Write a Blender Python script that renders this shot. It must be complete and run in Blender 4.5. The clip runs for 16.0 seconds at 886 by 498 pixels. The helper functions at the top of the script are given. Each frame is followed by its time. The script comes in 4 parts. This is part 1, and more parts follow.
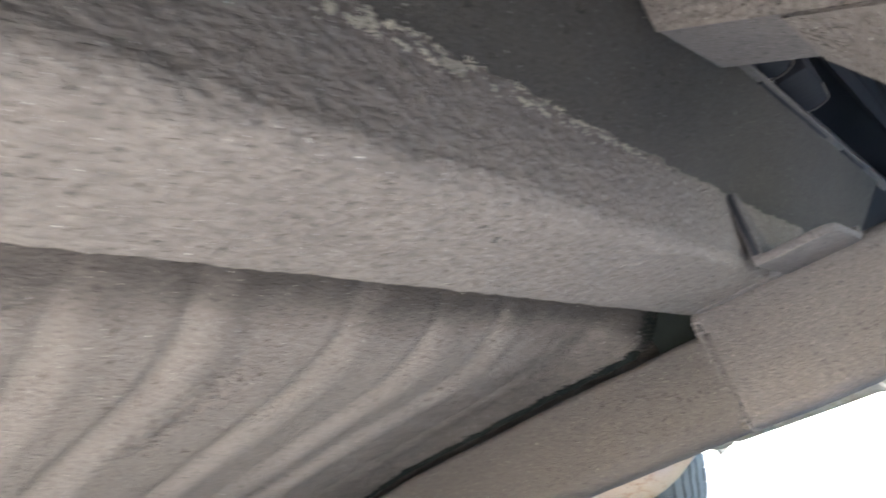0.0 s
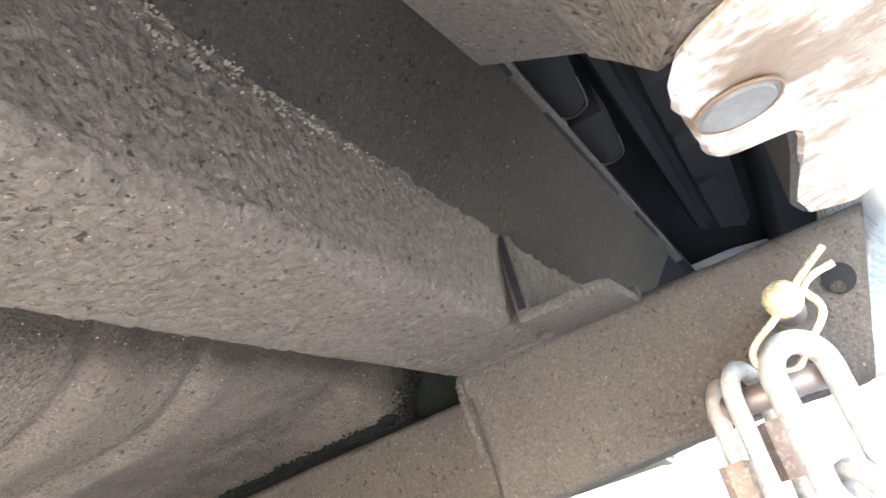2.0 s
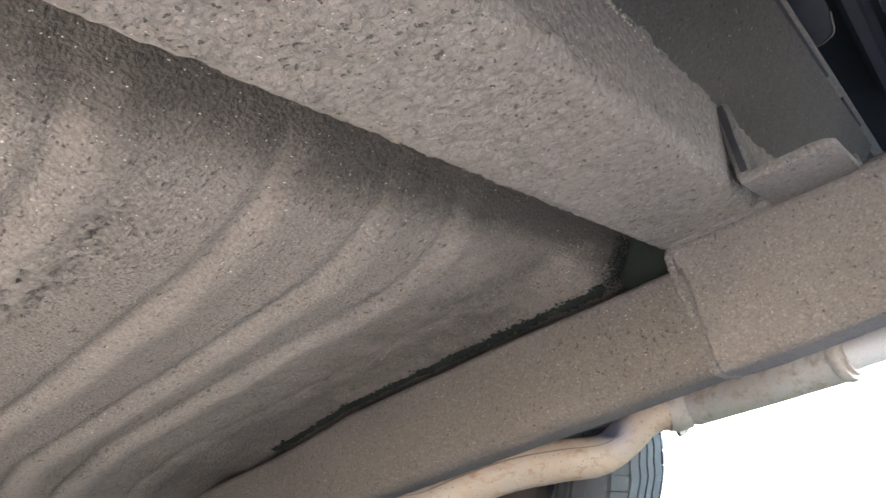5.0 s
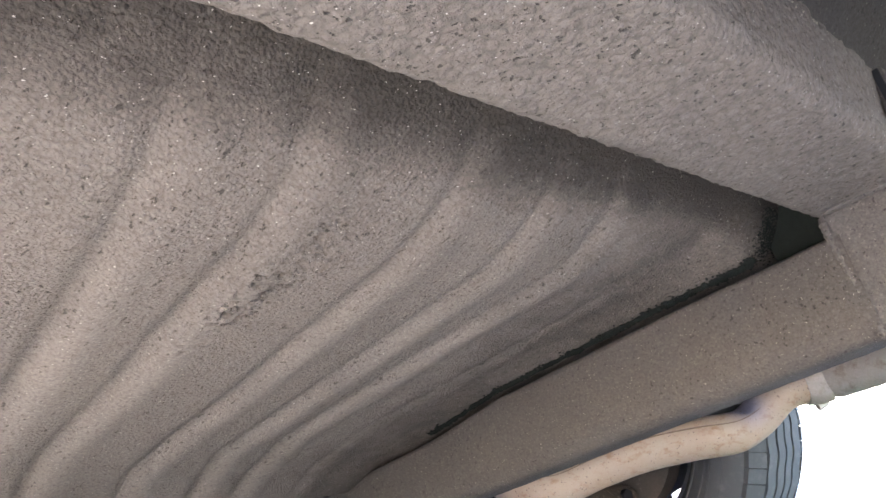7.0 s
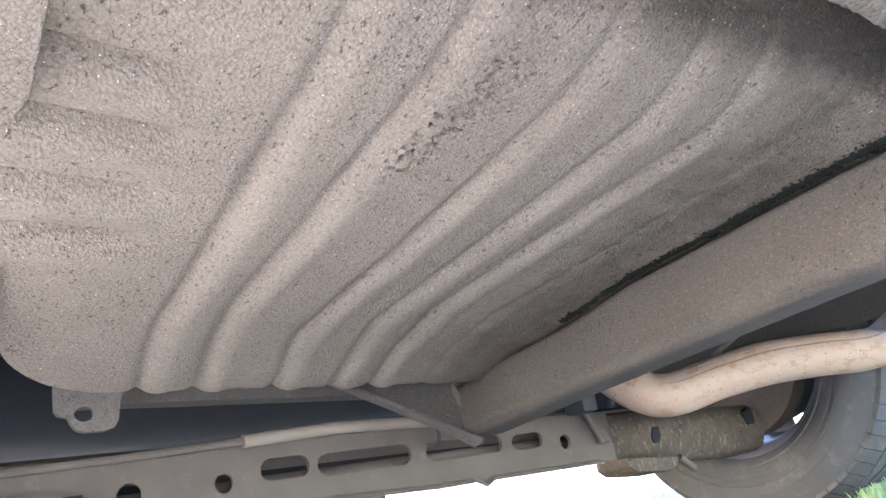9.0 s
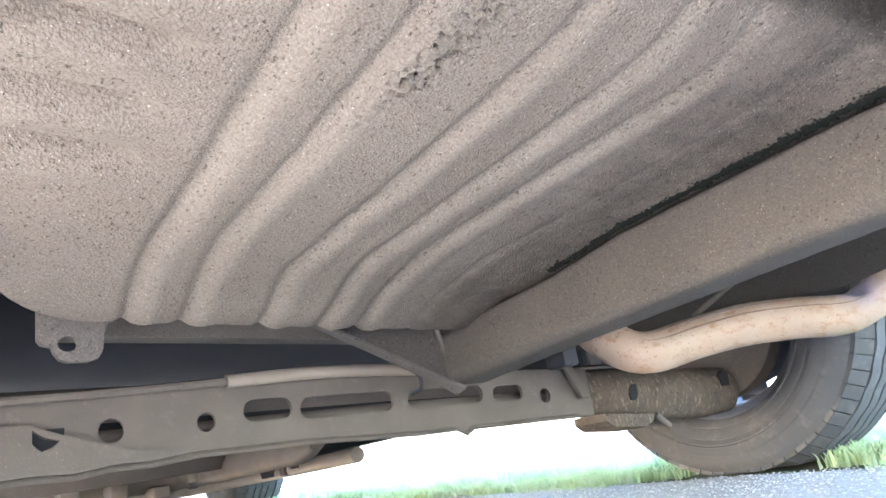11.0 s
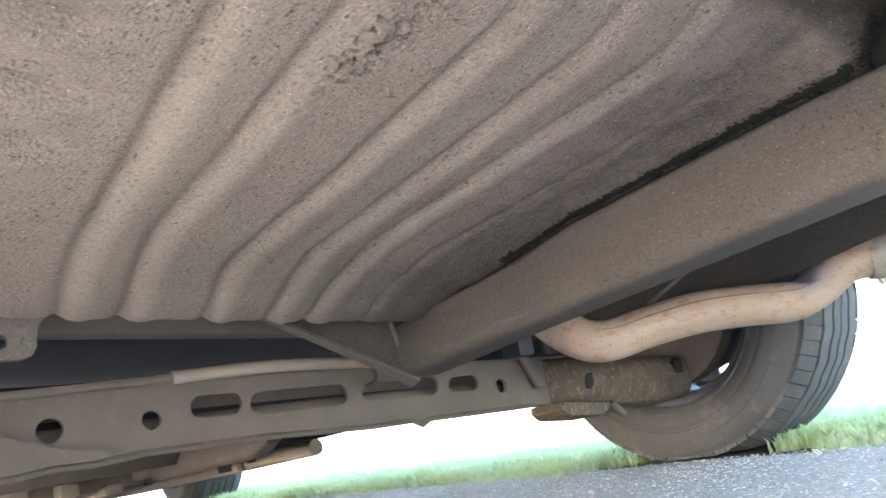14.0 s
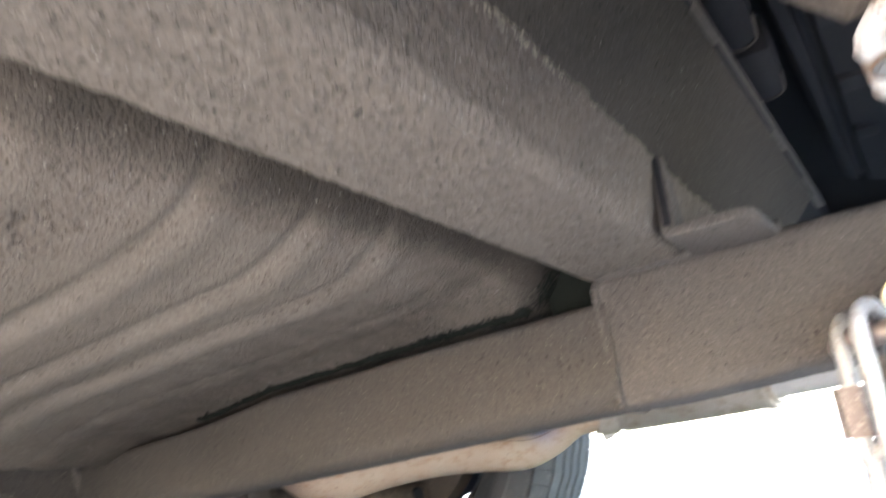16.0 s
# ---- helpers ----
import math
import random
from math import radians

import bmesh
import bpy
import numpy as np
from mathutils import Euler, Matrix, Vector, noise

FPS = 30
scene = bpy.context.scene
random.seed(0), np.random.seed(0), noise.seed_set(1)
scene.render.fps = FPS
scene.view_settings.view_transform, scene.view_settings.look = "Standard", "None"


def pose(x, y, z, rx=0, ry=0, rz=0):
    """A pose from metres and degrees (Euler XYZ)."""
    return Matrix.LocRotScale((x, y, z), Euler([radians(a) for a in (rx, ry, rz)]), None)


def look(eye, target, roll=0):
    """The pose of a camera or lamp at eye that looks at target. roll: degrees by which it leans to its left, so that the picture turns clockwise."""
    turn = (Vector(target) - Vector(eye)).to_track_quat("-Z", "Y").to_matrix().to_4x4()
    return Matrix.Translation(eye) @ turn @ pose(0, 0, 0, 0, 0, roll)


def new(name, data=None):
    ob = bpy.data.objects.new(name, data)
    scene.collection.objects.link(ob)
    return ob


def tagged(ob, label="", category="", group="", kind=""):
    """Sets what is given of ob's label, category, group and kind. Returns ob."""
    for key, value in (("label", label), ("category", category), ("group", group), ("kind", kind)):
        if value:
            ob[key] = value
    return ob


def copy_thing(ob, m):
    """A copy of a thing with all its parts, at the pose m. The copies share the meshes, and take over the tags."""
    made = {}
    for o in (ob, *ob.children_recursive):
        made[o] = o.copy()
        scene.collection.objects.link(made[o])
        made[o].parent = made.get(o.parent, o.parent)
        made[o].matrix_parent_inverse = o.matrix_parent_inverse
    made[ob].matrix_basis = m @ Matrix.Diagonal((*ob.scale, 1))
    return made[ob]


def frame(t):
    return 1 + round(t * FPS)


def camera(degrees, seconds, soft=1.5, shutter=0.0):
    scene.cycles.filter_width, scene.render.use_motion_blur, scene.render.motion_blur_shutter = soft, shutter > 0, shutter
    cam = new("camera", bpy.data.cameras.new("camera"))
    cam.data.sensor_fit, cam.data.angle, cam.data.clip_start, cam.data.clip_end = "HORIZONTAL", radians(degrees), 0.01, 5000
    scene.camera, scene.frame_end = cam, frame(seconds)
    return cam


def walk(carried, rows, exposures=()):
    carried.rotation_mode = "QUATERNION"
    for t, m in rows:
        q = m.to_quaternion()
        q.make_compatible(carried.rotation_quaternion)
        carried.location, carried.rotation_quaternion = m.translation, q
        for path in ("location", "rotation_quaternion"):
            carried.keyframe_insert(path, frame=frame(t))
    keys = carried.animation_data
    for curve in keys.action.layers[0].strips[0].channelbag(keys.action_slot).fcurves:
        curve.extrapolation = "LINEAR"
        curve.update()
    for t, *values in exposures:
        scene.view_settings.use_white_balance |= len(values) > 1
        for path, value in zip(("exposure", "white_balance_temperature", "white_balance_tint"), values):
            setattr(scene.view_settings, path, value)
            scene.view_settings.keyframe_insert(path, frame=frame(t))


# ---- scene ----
cam = camera(63.55, 16.0, shutter=0.4)
PATH = [
    (0, (-0.4962, -0.1837, 0.2271), (0.9980, 0.9207, 0.9672), -18.14),
    (0.5, (-0.4286, -0.2075, 0.2266), (1.1917, 0.7397, 0.9176), -16.14),
    (1, (-0.4038, -0.2170, 0.2304), (1.2855, 0.5752, 0.9506), -16.69),
    (1.5, (-0.3885, -0.2071, 0.2333), (1.3245, 0.5459, 0.9396), -17.34),
    (2, (-0.3915, -0.1819, 0.2340), (1.3323, 0.5193, 0.9668), -17.82),
    (2.5, (-0.4043, -0.1768, 0.2149), (1.2672, 0.6698, 0.9144), -19.27),
    (3, (-0.4058, -0.1771, 0.2112), (1.2544, 0.6960, 0.9051), -19.08),
    (3.5, (-0.4125, -0.1739, 0.2123), (1.2183, 0.7382, 0.9254), -17.90),
    (4, (-0.4224, -0.1656, 0.2103), (1.1652, 0.8027, 0.9464), -16.44),
    (4.5, (-0.4319, -0.1553, 0.1993), (1.1329, 0.8666, 0.9114), -13.76),
    (4.7, (-0.4364, -0.1516, 0.1950), (1.1184, 0.8970, 0.8898), -13.39),
    (6.8, (-0.4830, -0.1397, 0.1973), (0.8907, 1.1193, 0.9240), -15.21),
    (7, (-0.4885, -0.1361, 0.1938), (0.8695, 1.1421, 0.9164), -14.80),
    (7.5, (-0.4910, -0.1371, 0.1952), (0.8329, 1.1665, 0.9354), -15.04),
    (8, (-0.4926, -0.1358, 0.1911), (0.8343, 1.1898, 0.8854), -16.72),
    (8.5, (-0.5049, -0.1320, 0.1816), (0.7708, 1.2454, 0.8710), -16.70),
    (8.7, (-0.5199, -0.1323, 0.1588), (0.6514, 1.3485, 0.8184), -11.43),
    (9, (-0.5292, -0.1177, 0.1403), (0.6163, 1.3869, 0.7915), -11.71),
    (9.5, (-0.5287, -0.1143, 0.1431), (0.6471, 1.3502, 0.8307), -11.99),
    (10, (-0.5375, -0.1042, 0.1318), (0.6338, 1.3686, 0.8093), -10.14),
    (10.2, (-0.5384, -0.1015, 0.1273), (0.6324, 1.3849, 0.7753), -10.03),
    (12.3, (-0.5248, -0.1064, 0.1205), (0.6992, 1.4021, 0.5963), -10.51),
    (12.5, (-0.5297, -0.1039, 0.1174), (0.6942, 1.4040, 0.5952), -9.96),
    (13, (-0.5278, -0.1006, 0.1202), (0.7006, 1.4019, 0.6038), -10.33),
    (13.5, (-0.5273, -0.0991, 0.1209), (0.6973, 1.4038, 0.6128), -9.88),
    (14, (-0.5188, -0.1005, 0.1265), (0.7576, 1.3543, 0.6306), -11.16),
    (14.5, (-0.5012, -0.1051, 0.1283), (0.8686, 1.2698, 0.6112), -12.73),
    (15, (-0.4983, -0.1056, 0.1354), (0.9018, 1.2261, 0.6514), -10.67),
    (15.5, (-0.4641, -0.1283, 0.1473), (1.0668, 1.0486, 0.6679), -9.61),
    (15.8, (-0.4215, -0.1771, 0.1907), (1.1066, 0.9890, 0.7431), -6.89),
    (16, (-0.4416, -0.1784, 0.2141), (1.1615, 0.8624, 0.8030), -7.23),
]
EXPOSURES = [(0, 4.85, 6050, 10), (1, 4.55, 6100, 10), (1.5, 4.7, 6400, 10), (2, 4.95, 6650, 10), (2.5, 4.87, 6550, 10), (3, 4.72, 6450, 11), (4.5, 4.82, 6400, 11), (7, 4.75, 6250, 15), (8.5, 5.02, 6150, 14), (9, 5.25, 5950, 12), (9.5, 5.6, 5950, 12), (10, 5.75, 5950, 12), (12.5, 4.85, 6350, 12), (14, 4.83, 6400, 12), (14.5, 4.78, 6450, 12), (15.5, 4.6, 6500, 12), (16, 4.58, 6500, 12)]
walk(cam, [(t, look(eye, target, roll)) for t, eye, target, roll in PATH], EXPOSURES)

# ---- world, sun ----
SUN_ELEVATION, SUN_AZIMUTH = radians(31), radians(288)      # azimuth from +y, clockwise seen from above
world = bpy.data.worlds.new("world")
scene.world = world
world.use_nodes = True
wn = world.node_tree
sky = wn.nodes.new("ShaderNodeTexSky")
sky.sky_type, sky.sun_disc = "NISHITA", False
sky.sun_elevation, sky.sun_rotation = SUN_ELEVATION, SUN_AZIMUTH
sky.dust_density = 2.0
wn.links.new(sky.outputs[0], wn.nodes["Background"].inputs[0])
wn.nodes["Background"].inputs[1].default_value = 0.15
sun_data = bpy.data.lights.new("sun", "SUN")
sun_data.energy, sun_data.angle, sun_data.color = 3.3, radians(0.5), (1.0, 0.96, 0.91)
sun = new("sun", sun_data)
_d = Vector((math.sin(SUN_AZIMUTH) * math.cos(SUN_ELEVATION), math.cos(SUN_AZIMUTH) * math.cos(SUN_ELEVATION), math.sin(SUN_ELEVATION)))
sun.matrix_world = look(_d * 20, (0, 0, 0))


# ---- materials ----
def material(name, base, second, rough=0.9, metal=0.0, grain=260.0, bump=0.5, depth=0.002, blotch=9.0, third=None, third_at=0.62, speck=0.0, coarse=0.0, spec=0.3, pits=0.0, pit_scale=240.0, worn=False, stretch=None, tint=None, pit_stretch=None, soft=0.08, bare=None, crevice=0.3, cell_mix=0.6):
    """base and second mix by large blotches and fine grain; third shows as scattered patches; speck adds tiny pale grit."""
    m = bpy.data.materials.new(name)
    m.use_nodes = True
    nt = m.node_tree
    b = nt.nodes["Principled BSDF"]
    N, L = nt.nodes.new, nt.links.new
    co = N("ShaderNodeTexCoord").outputs["Object"]

    def noise_tex(scale, detail=4, roughness=0.6, along=None):
        n = N("ShaderNodeTexNoise")
        n.inputs["Scale"].default_value, n.inputs["Detail"].default_value, n.inputs["Roughness"].default_value = scale, detail, roughness
        if along:
            mp = N("ShaderNodeMapping")
            mp.inputs["Rotation"].default_value, mp.inputs["Scale"].default_value = (0, 0, along[3]), along[:3]
            L(co, mp.inputs["Vector"])
            L(mp.outputs[0], n.inputs["Vector"])
        else:
            L(co, n.inputs["Vector"])
        return n.outputs["Fac"]

    def ramp(fac, a, c, ca=0.0, cb=1.0):
        r = N("ShaderNodeMapRange")
        r.inputs[1].default_value, r.inputs[2].default_value, r.inputs[3].default_value, r.inputs[4].default_value = a, c, ca, cb
        L(fac, r.inputs[0])
        return r.outputs[0]

    def mix(fac, a, c):
        x = N("ShaderNodeMix")
        x.data_type = "RGBA"
        L(fac, x.inputs[0])
        for sock, v in ((x.inputs[6], a), (x.inputs[7], c)):
            if isinstance(v, tuple):
                sock.default_value = (*v, 1)
            else:
                L(v, sock)
        return x.outputs[2]

    big = noise_tex(blotch, 5)
    fine = noise_tex(grain, 3, 0.7)
    both = N("ShaderNodeMath")
    both.operation = "ADD"
    L(ramp(big, 0.3, 0.7, 0.0, 0.6), both.inputs[0])
    L(ramp(fine, 0.3, 0.7, 0.0, 0.4), both.inputs[1])
    col = mix(both.outputs[0], base, second)

    def cells(scale):
        v = N("ShaderNodeTexVoronoi")
        v.inputs["Scale"].default_value = scale
        wob = N("ShaderNodeTexNoise")
        wob.inputs["Scale"].default_value, wob.inputs["Detail"].default_value = scale * 0.8, 2.0
        L(co, wob.inputs["Vector"])
        push = N("ShaderNodeVectorMath")
        push.operation = "MULTIPLY_ADD"
        L(wob.outputs["Color"], push.inputs[0])
        push.inputs[1].default_value = (1.1 / scale,) * 3
        L(co, push.inputs[2])
        L(push.outputs[0], v.inputs["Vector"])
        split = N("ShaderNodeSeparateColor")
        L(v.outputs["Color"], split.inputs[0])
        return v.outputs["Distance"], split.outputs[0], split.outputs[1]

    sand = None
    if coarse:
        sand, tone, tone2 = cells(coarse)
        col = mix(ramp(sand, 0.48, 0.80, 0.0, crevice), col, tuple(0.40 * c for c in second))
        col = mix(ramp(tone, 0.45, 1.0, 0.0, 0.45 * cell_mix), col, tuple(0.62 * c for c in second))
        col = mix(ramp(tone2, 0.80, 0.95, 0.0, 0.6 * cell_mix), col, tuple(min(0.8, 1.35 * c) for c in base))
    if third:
        patch = noise_tex(blotch * 3.3, 6, 0.7, stretch)
        col = mix(ramp(patch, third_at, third_at + soft), col, third)
    if tint:
        at = N("ShaderNodeAttribute")
        at.attribute_name = "wear"
        col = mix(at.outputs["Fac"], col, tint)
    # ragged dark coat; the mask also puts corner shade into the colour
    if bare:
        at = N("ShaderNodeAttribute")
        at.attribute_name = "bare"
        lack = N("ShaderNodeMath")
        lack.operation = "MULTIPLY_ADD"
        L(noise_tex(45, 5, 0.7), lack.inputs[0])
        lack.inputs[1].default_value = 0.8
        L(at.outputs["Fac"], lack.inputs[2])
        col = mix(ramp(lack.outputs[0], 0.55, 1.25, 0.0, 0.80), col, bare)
    if speck:
        sp = noise_tex(grain * 0.9, 1, 0.5)
        col = mix(ramp(sp, 0.735, 0.775, 0.0, speck), col, (0.60, 0.55, 0.48))
    pit = None
    if pits:
        pn = noise_tex(pit_scale, 2, 0.6, pit_stretch)
        where = noise_tex(blotch * 2.1, 3)
        gate = N("ShaderNodeMath")
        gate.operation = "MULTIPLY_ADD"
        L(where, gate.inputs[0])
        gate.inputs[1].default_value = 0.18
        L(pn, gate.inputs[2])
        pit = ramp(gate.outputs[0], 0.795 - 0.05 * pits, 0.835 - 0.05 * pits)
        col = mix(ramp(pit, 0.0, 1.0, 0.0, 0.8), col, tuple(0.35 * c for c in second))
    L(col, b.inputs["Base Color"])
    L(ramp(fine, 0.3, 0.7, max(0.05, rough - 0.12), min(1.0, rough + 0.08)), b.inputs["Roughness"])
    b.inputs["Metallic"].default_value = metal
    b.inputs["Specular IOR Level"].default_value = spec
    height = fine
    if coarse:
        h = N("ShaderNodeMath")
        h.operation = "MULTIPLY_ADD"
        L(sand, h.inputs[0])
        h.inputs[1].default_value = -0.55
        lump = noise_tex(coarse * 0.9, 4, 0.72)
        L(ramp(lump, 0.0, 1.0, 0.0, 0.9), h.inputs[2])
        height = h.outputs[0]
    if pit:
        sink = N("ShaderNodeMath")
        sink.operation = "MULTIPLY_ADD"
        L(pit, sink.inputs[0])
        sink.inputs[1].default_value = -0.9
        L(height, sink.inputs[2])
        height = sink.outputs[0]
    bp = N("ShaderNodeBump")
    bp.inputs["Strength"].default_value, bp.inputs["Distance"].default_value = bump, depth
    L(height, bp.inputs["Height"])
    if worn:
        at = N("ShaderNodeAttribute")
        at.attribute_name = "wear"
        L(ramp(at.outputs["Fac"], 0.0, 1.0, bump, bump * 0.45), bp.inputs["Strength"])
    L(bp.outputs[0], b.inputs["Normal"])
    return m


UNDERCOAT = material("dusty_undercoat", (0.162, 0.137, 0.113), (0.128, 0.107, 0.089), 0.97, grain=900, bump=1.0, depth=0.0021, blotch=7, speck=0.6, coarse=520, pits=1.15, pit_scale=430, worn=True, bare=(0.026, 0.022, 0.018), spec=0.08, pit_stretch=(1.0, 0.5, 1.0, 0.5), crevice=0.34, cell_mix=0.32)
COARSE_COAT = material("coarse_stone_guard", (0.138, 0.118, 0.098), (0.108, 0.092, 0.078), 0.97, grain=900, bump=1.0, depth=0.0021, blotch=9, speck=0.5, coarse=300, pits=1.0, pit_scale=330, spec=0.08, crevice=0.34, cell_mix=0.42)
STEEL_DUST = material("dusty_painted_steel", (0.098, 0.087, 0.077), (0.073, 0.064, 0.058), 0.95, grain=800, bump=0.6, depth=0.0012, blotch=8, speck=0.25, coarse=650, pits=1.1, pit_scale=330, spec=0.1)
ARM_DUST = material("thin_dust_on_steel", (0.072, 0.063, 0.055), (0.054, 0.047, 0.041), 0.9, grain=900, bump=0.7, depth=0.0012, blotch=6, speck=0.35, coarse=640, pits=1.1, pit_scale=330, spec=0.12)
DARK_STEEL = material("dark_dusty_steel", (0.054, 0.048, 0.041), (0.037, 0.033, 0.029), 0.95, grain=560, bump=0.6, depth=0.0011, blotch=10, speck=0.25, coarse=600, pits=1.5, pit_scale=300, spec=0.08)
RESONATOR = material("dusty_resonator_steel", (0.37, 0.32, 0.275), (0.28, 0.23, 0.19), 0.6, 0.15, grain=300, bump=0.15, depth=0.0006, blotch=12, third=(0.20, 0.145, 0.105), third_at=0.50, soft=0.2)
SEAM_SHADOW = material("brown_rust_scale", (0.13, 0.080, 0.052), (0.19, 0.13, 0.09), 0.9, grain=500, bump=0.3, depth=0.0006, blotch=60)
SLEEVE = material("tan_dusty_sleeve", (0.235, 0.195, 0.158), (0.185, 0.152, 0.122), 0.9, grain=500, bump=0.2, depth=0.0006, blotch=16, spec=0.1)
CRUST = material("salt_crust", (0.27, 0.235, 0.178), (0.17, 0.147, 0.118), 0.95, grain=500, bump=0.8, depth=0.003, blotch=40)
BLACK_PLASTIC = material("black_plastic", (0.022, 0.023, 0.028), (0.034, 0.034, 0.039), 0.6, grain=300, bump=0.15, depth=0.0006, blotch=12, spec=0.3)
BLACK_UNDER = material("black_underbody", (0.017, 0.017, 0.020), (0.027, 0.026, 0.027), 1.0, grain=200, bump=0.3, depth=0.002, blotch=5, spec=0.05)
WHITE_PAINT = material("white_paint_mud_stained", (0.60, 0.565, 0.52), (0.46, 0.415, 0.36), 0.5, grain=320, bump=0.25, depth=0.0008, blotch=34, third=(0.31, 0.225, 0.155), third_at=0.49, soft=0.07, stretch=(1.6, 0.7, 1.0, 0.6), tint=(0.175, 0.122, 0.082), pits=0.8, pit_scale=240)
PLATE_PAINT = material("black_paint_thin_dust", (0.048, 0.042, 0.035), (0.034, 0.030, 0.026), 0.9, grain=560, bump=0.5, depth=0.0010, blotch=10, speck=0.2, coarse=600, pits=1.0, pit_scale=300, spec=0.1)
VAN_PAINT = material("white_van_paint", (0.80, 0.80, 0.79), (0.74, 0.74, 0.73), 0.3, grain=60, bump=0.02, depth=0.0004, blotch=2)
PUSH_PIN = material("grey_plastic_pin", (0.175, 0.175, 0.17), (0.125, 0.12, 0.112), 0.6, grain=200, bump=0.1, depth=0.0005, blotch=60)
EXHAUST = material("heat_tinted_steel", (0.375, 0.285, 0.218), (0.335, 0.225, 0.158), 0.6, 0.1, grain=420, bump=0.25, depth=0.0007, blotch=12, third=(0.27, 0.155, 0.092), third_at=0.52, soft=0.14, tint=(0.22, 0.24, 0.36), stretch=(0.5, 1.3, 1.3, 0.5), pits=1.0, pit_scale=260, speck=0.3)
MUFFLER = material("dull_aluminised_steel", (0.50, 0.46, 0.43), (0.38, 0.34, 0.31), 0.6, 0.2, grain=300, bump=0.15, depth=0.0006, blotch=12, third=(0.33, 0.28, 0.23), third_at=0.6)
MUD_STREAK = material("scratchy_dried_mud", (0.100, 0.078, 0.060), (0.054, 0.042, 0.033), 0.9, grain=300, bump=0.5, depth=0.0014, blotch=30, third=(0.165, 0.133, 0.102), third_at=0.56, soft=0.08, stretch=(1.6, 1.0, 0.6, 0.0), spec=0.1, pits=0.9, pit_scale=200)
AXLE = material("mud_filmed_axle_steel", (0.116, 0.098, 0.082), (0.080, 0.067, 0.057), 0.9, grain=700, bump=0.35, depth=0.0008, blotch=14, third=(0.128, 0.110, 0.093), third_at=0.58, soft=0.15, spec=0.12, speck=0.2)
RUSTY = material("rusty_cast_steel", (0.105, 0.083, 0.064), (0.068, 0.056, 0.046), 0.9, grain=220, bump=0.5, depth=0.002, blotch=16, third=(0.17, 0.145, 0.115), third_at=0.6)
RUBBER = material("tyre_rubber", (0.050, 0.050, 0.053), (0.066, 0.065, 0.067), 0.85, grain=240, bump=0.3, depth=0.0008, blotch=9, third=(0.090, 0.087, 0.085), third_at=0.53, soft=0.15, spec=0.3)
RIM_STEEL = material("grey_wheel_steel", (0.17, 0.18, 0.23), (0.12, 0.125, 0.16), 0.45, 0.3, grain=200, bump=0.1, depth=0.0005, blotch=9)
GALV = material("galvanised_steel", (0.46, 0.46, 0.46), (0.33, 0.32, 0.31), 0.6, 0.4, grain=500, bump=0.3, depth=0.0006, blotch=60, third=(0.27, 0.245, 0.22), third_at=0.5, soft=0.15)
LINK_RUST = material("rust_brown_steel", (0.235, 0.190, 0.170), (0.165, 0.130, 0.116), 0.8, 0.2, grain=400, bump=0.3, depth=0.0006, blotch=70, third=(0.30, 0.26, 0.23), third_at=0.52)
BAR_STEEL = material("worn_dark_bar_steel", (0.17, 0.15, 0.145), (0.24, 0.19, 0.17), 0.5, 0.5, grain=400, bump=0.2, depth=0.0005, blotch=60)
BRASS = material("yellow_zinc_wire", (0.72, 0.62, 0.40), (0.70, 0.60, 0.385), 0.28, 0.35, grain=300, bump=0.03, depth=0.0003, blotch=30, spec=0.6)
# near-black green: seam dirt with the gap's shade put into the colour
DIRT_AND_SHADE = material("green_dirt_and_shade", (0.0085, 0.0095, 0.0085), (0.014, 0.016, 0.013), 0.95, grain=700, bump=0.6, depth=0.002, blotch=120, spec=0.05)
ASPHALT = material("asphalt", (0.32, 0.318, 0.316), (0.41, 0.405, 0.40), 0.9, grain=260, bump=1.0, depth=0.006, blotch=1.6, speck=0.95, coarse=135, pits=1.6, pit_scale=130)
SOIL = material("verge_soil", (0.10, 0.085, 0.05), (0.075, 0.085, 0.035), 1.0, grain=60, bump=0.6, depth=0.01, blotch=6)
PALE_GROUND = material("pale_dry_concrete", (0.30, 0.29, 0.26), (0.24, 0.23, 0.20), 0.9, grain=60, bump=0.3, depth=0.004, blotch=0.8)
CHIPS = material("aggregate_chips", (0.34, 0.335, 0.33), (0.46, 0.45, 0.44), 0.85, grain=300, bump=0.3, depth=0.001, blotch=30)
nt = CHIPS.node_tree
island = nt.nodes.new("ShaderNodeNewGeometry").outputs["Random Per Island"]
shade = nt.nodes.new("ShaderNodeMapRange")
shade.inputs[3].default_value, shade.inputs[4].default_value = 0.24, 0.62
nt.links.new(island, shade.inputs[0])
nt.links.new(shade.outputs[0], nt.nodes["Principled BSDF"].inputs["Base Color"])
GRASS = material("grass_blades", (0.25, 0.36, 0.17), (0.50, 0.58, 0.37), 0.7, grain=40, bump=0.0, depth=0.001, blotch=5, third=(0.55, 0.53, 0.42), third_at=0.60)

# thin blades let light through
nt = GRASS.node_tree
bsdf = nt.nodes["Principled BSDF"]
thin, blend = nt.nodes.new("ShaderNodeBsdfTranslucent"), nt.nodes.new("ShaderNodeMixShader")
nt.links.new(bsdf.inputs["Base Color"].links[0].from_socket, thin.inputs["Color"])
nt.links.new(bsdf.outputs[0], blend.inputs[1])
nt.links.new(thin.outputs[0], blend.inputs[2])
blend.inputs[0].default_value = 0.45
nt.links.new(blend.outputs[0], nt.nodes["Material Output"].inputs[0])


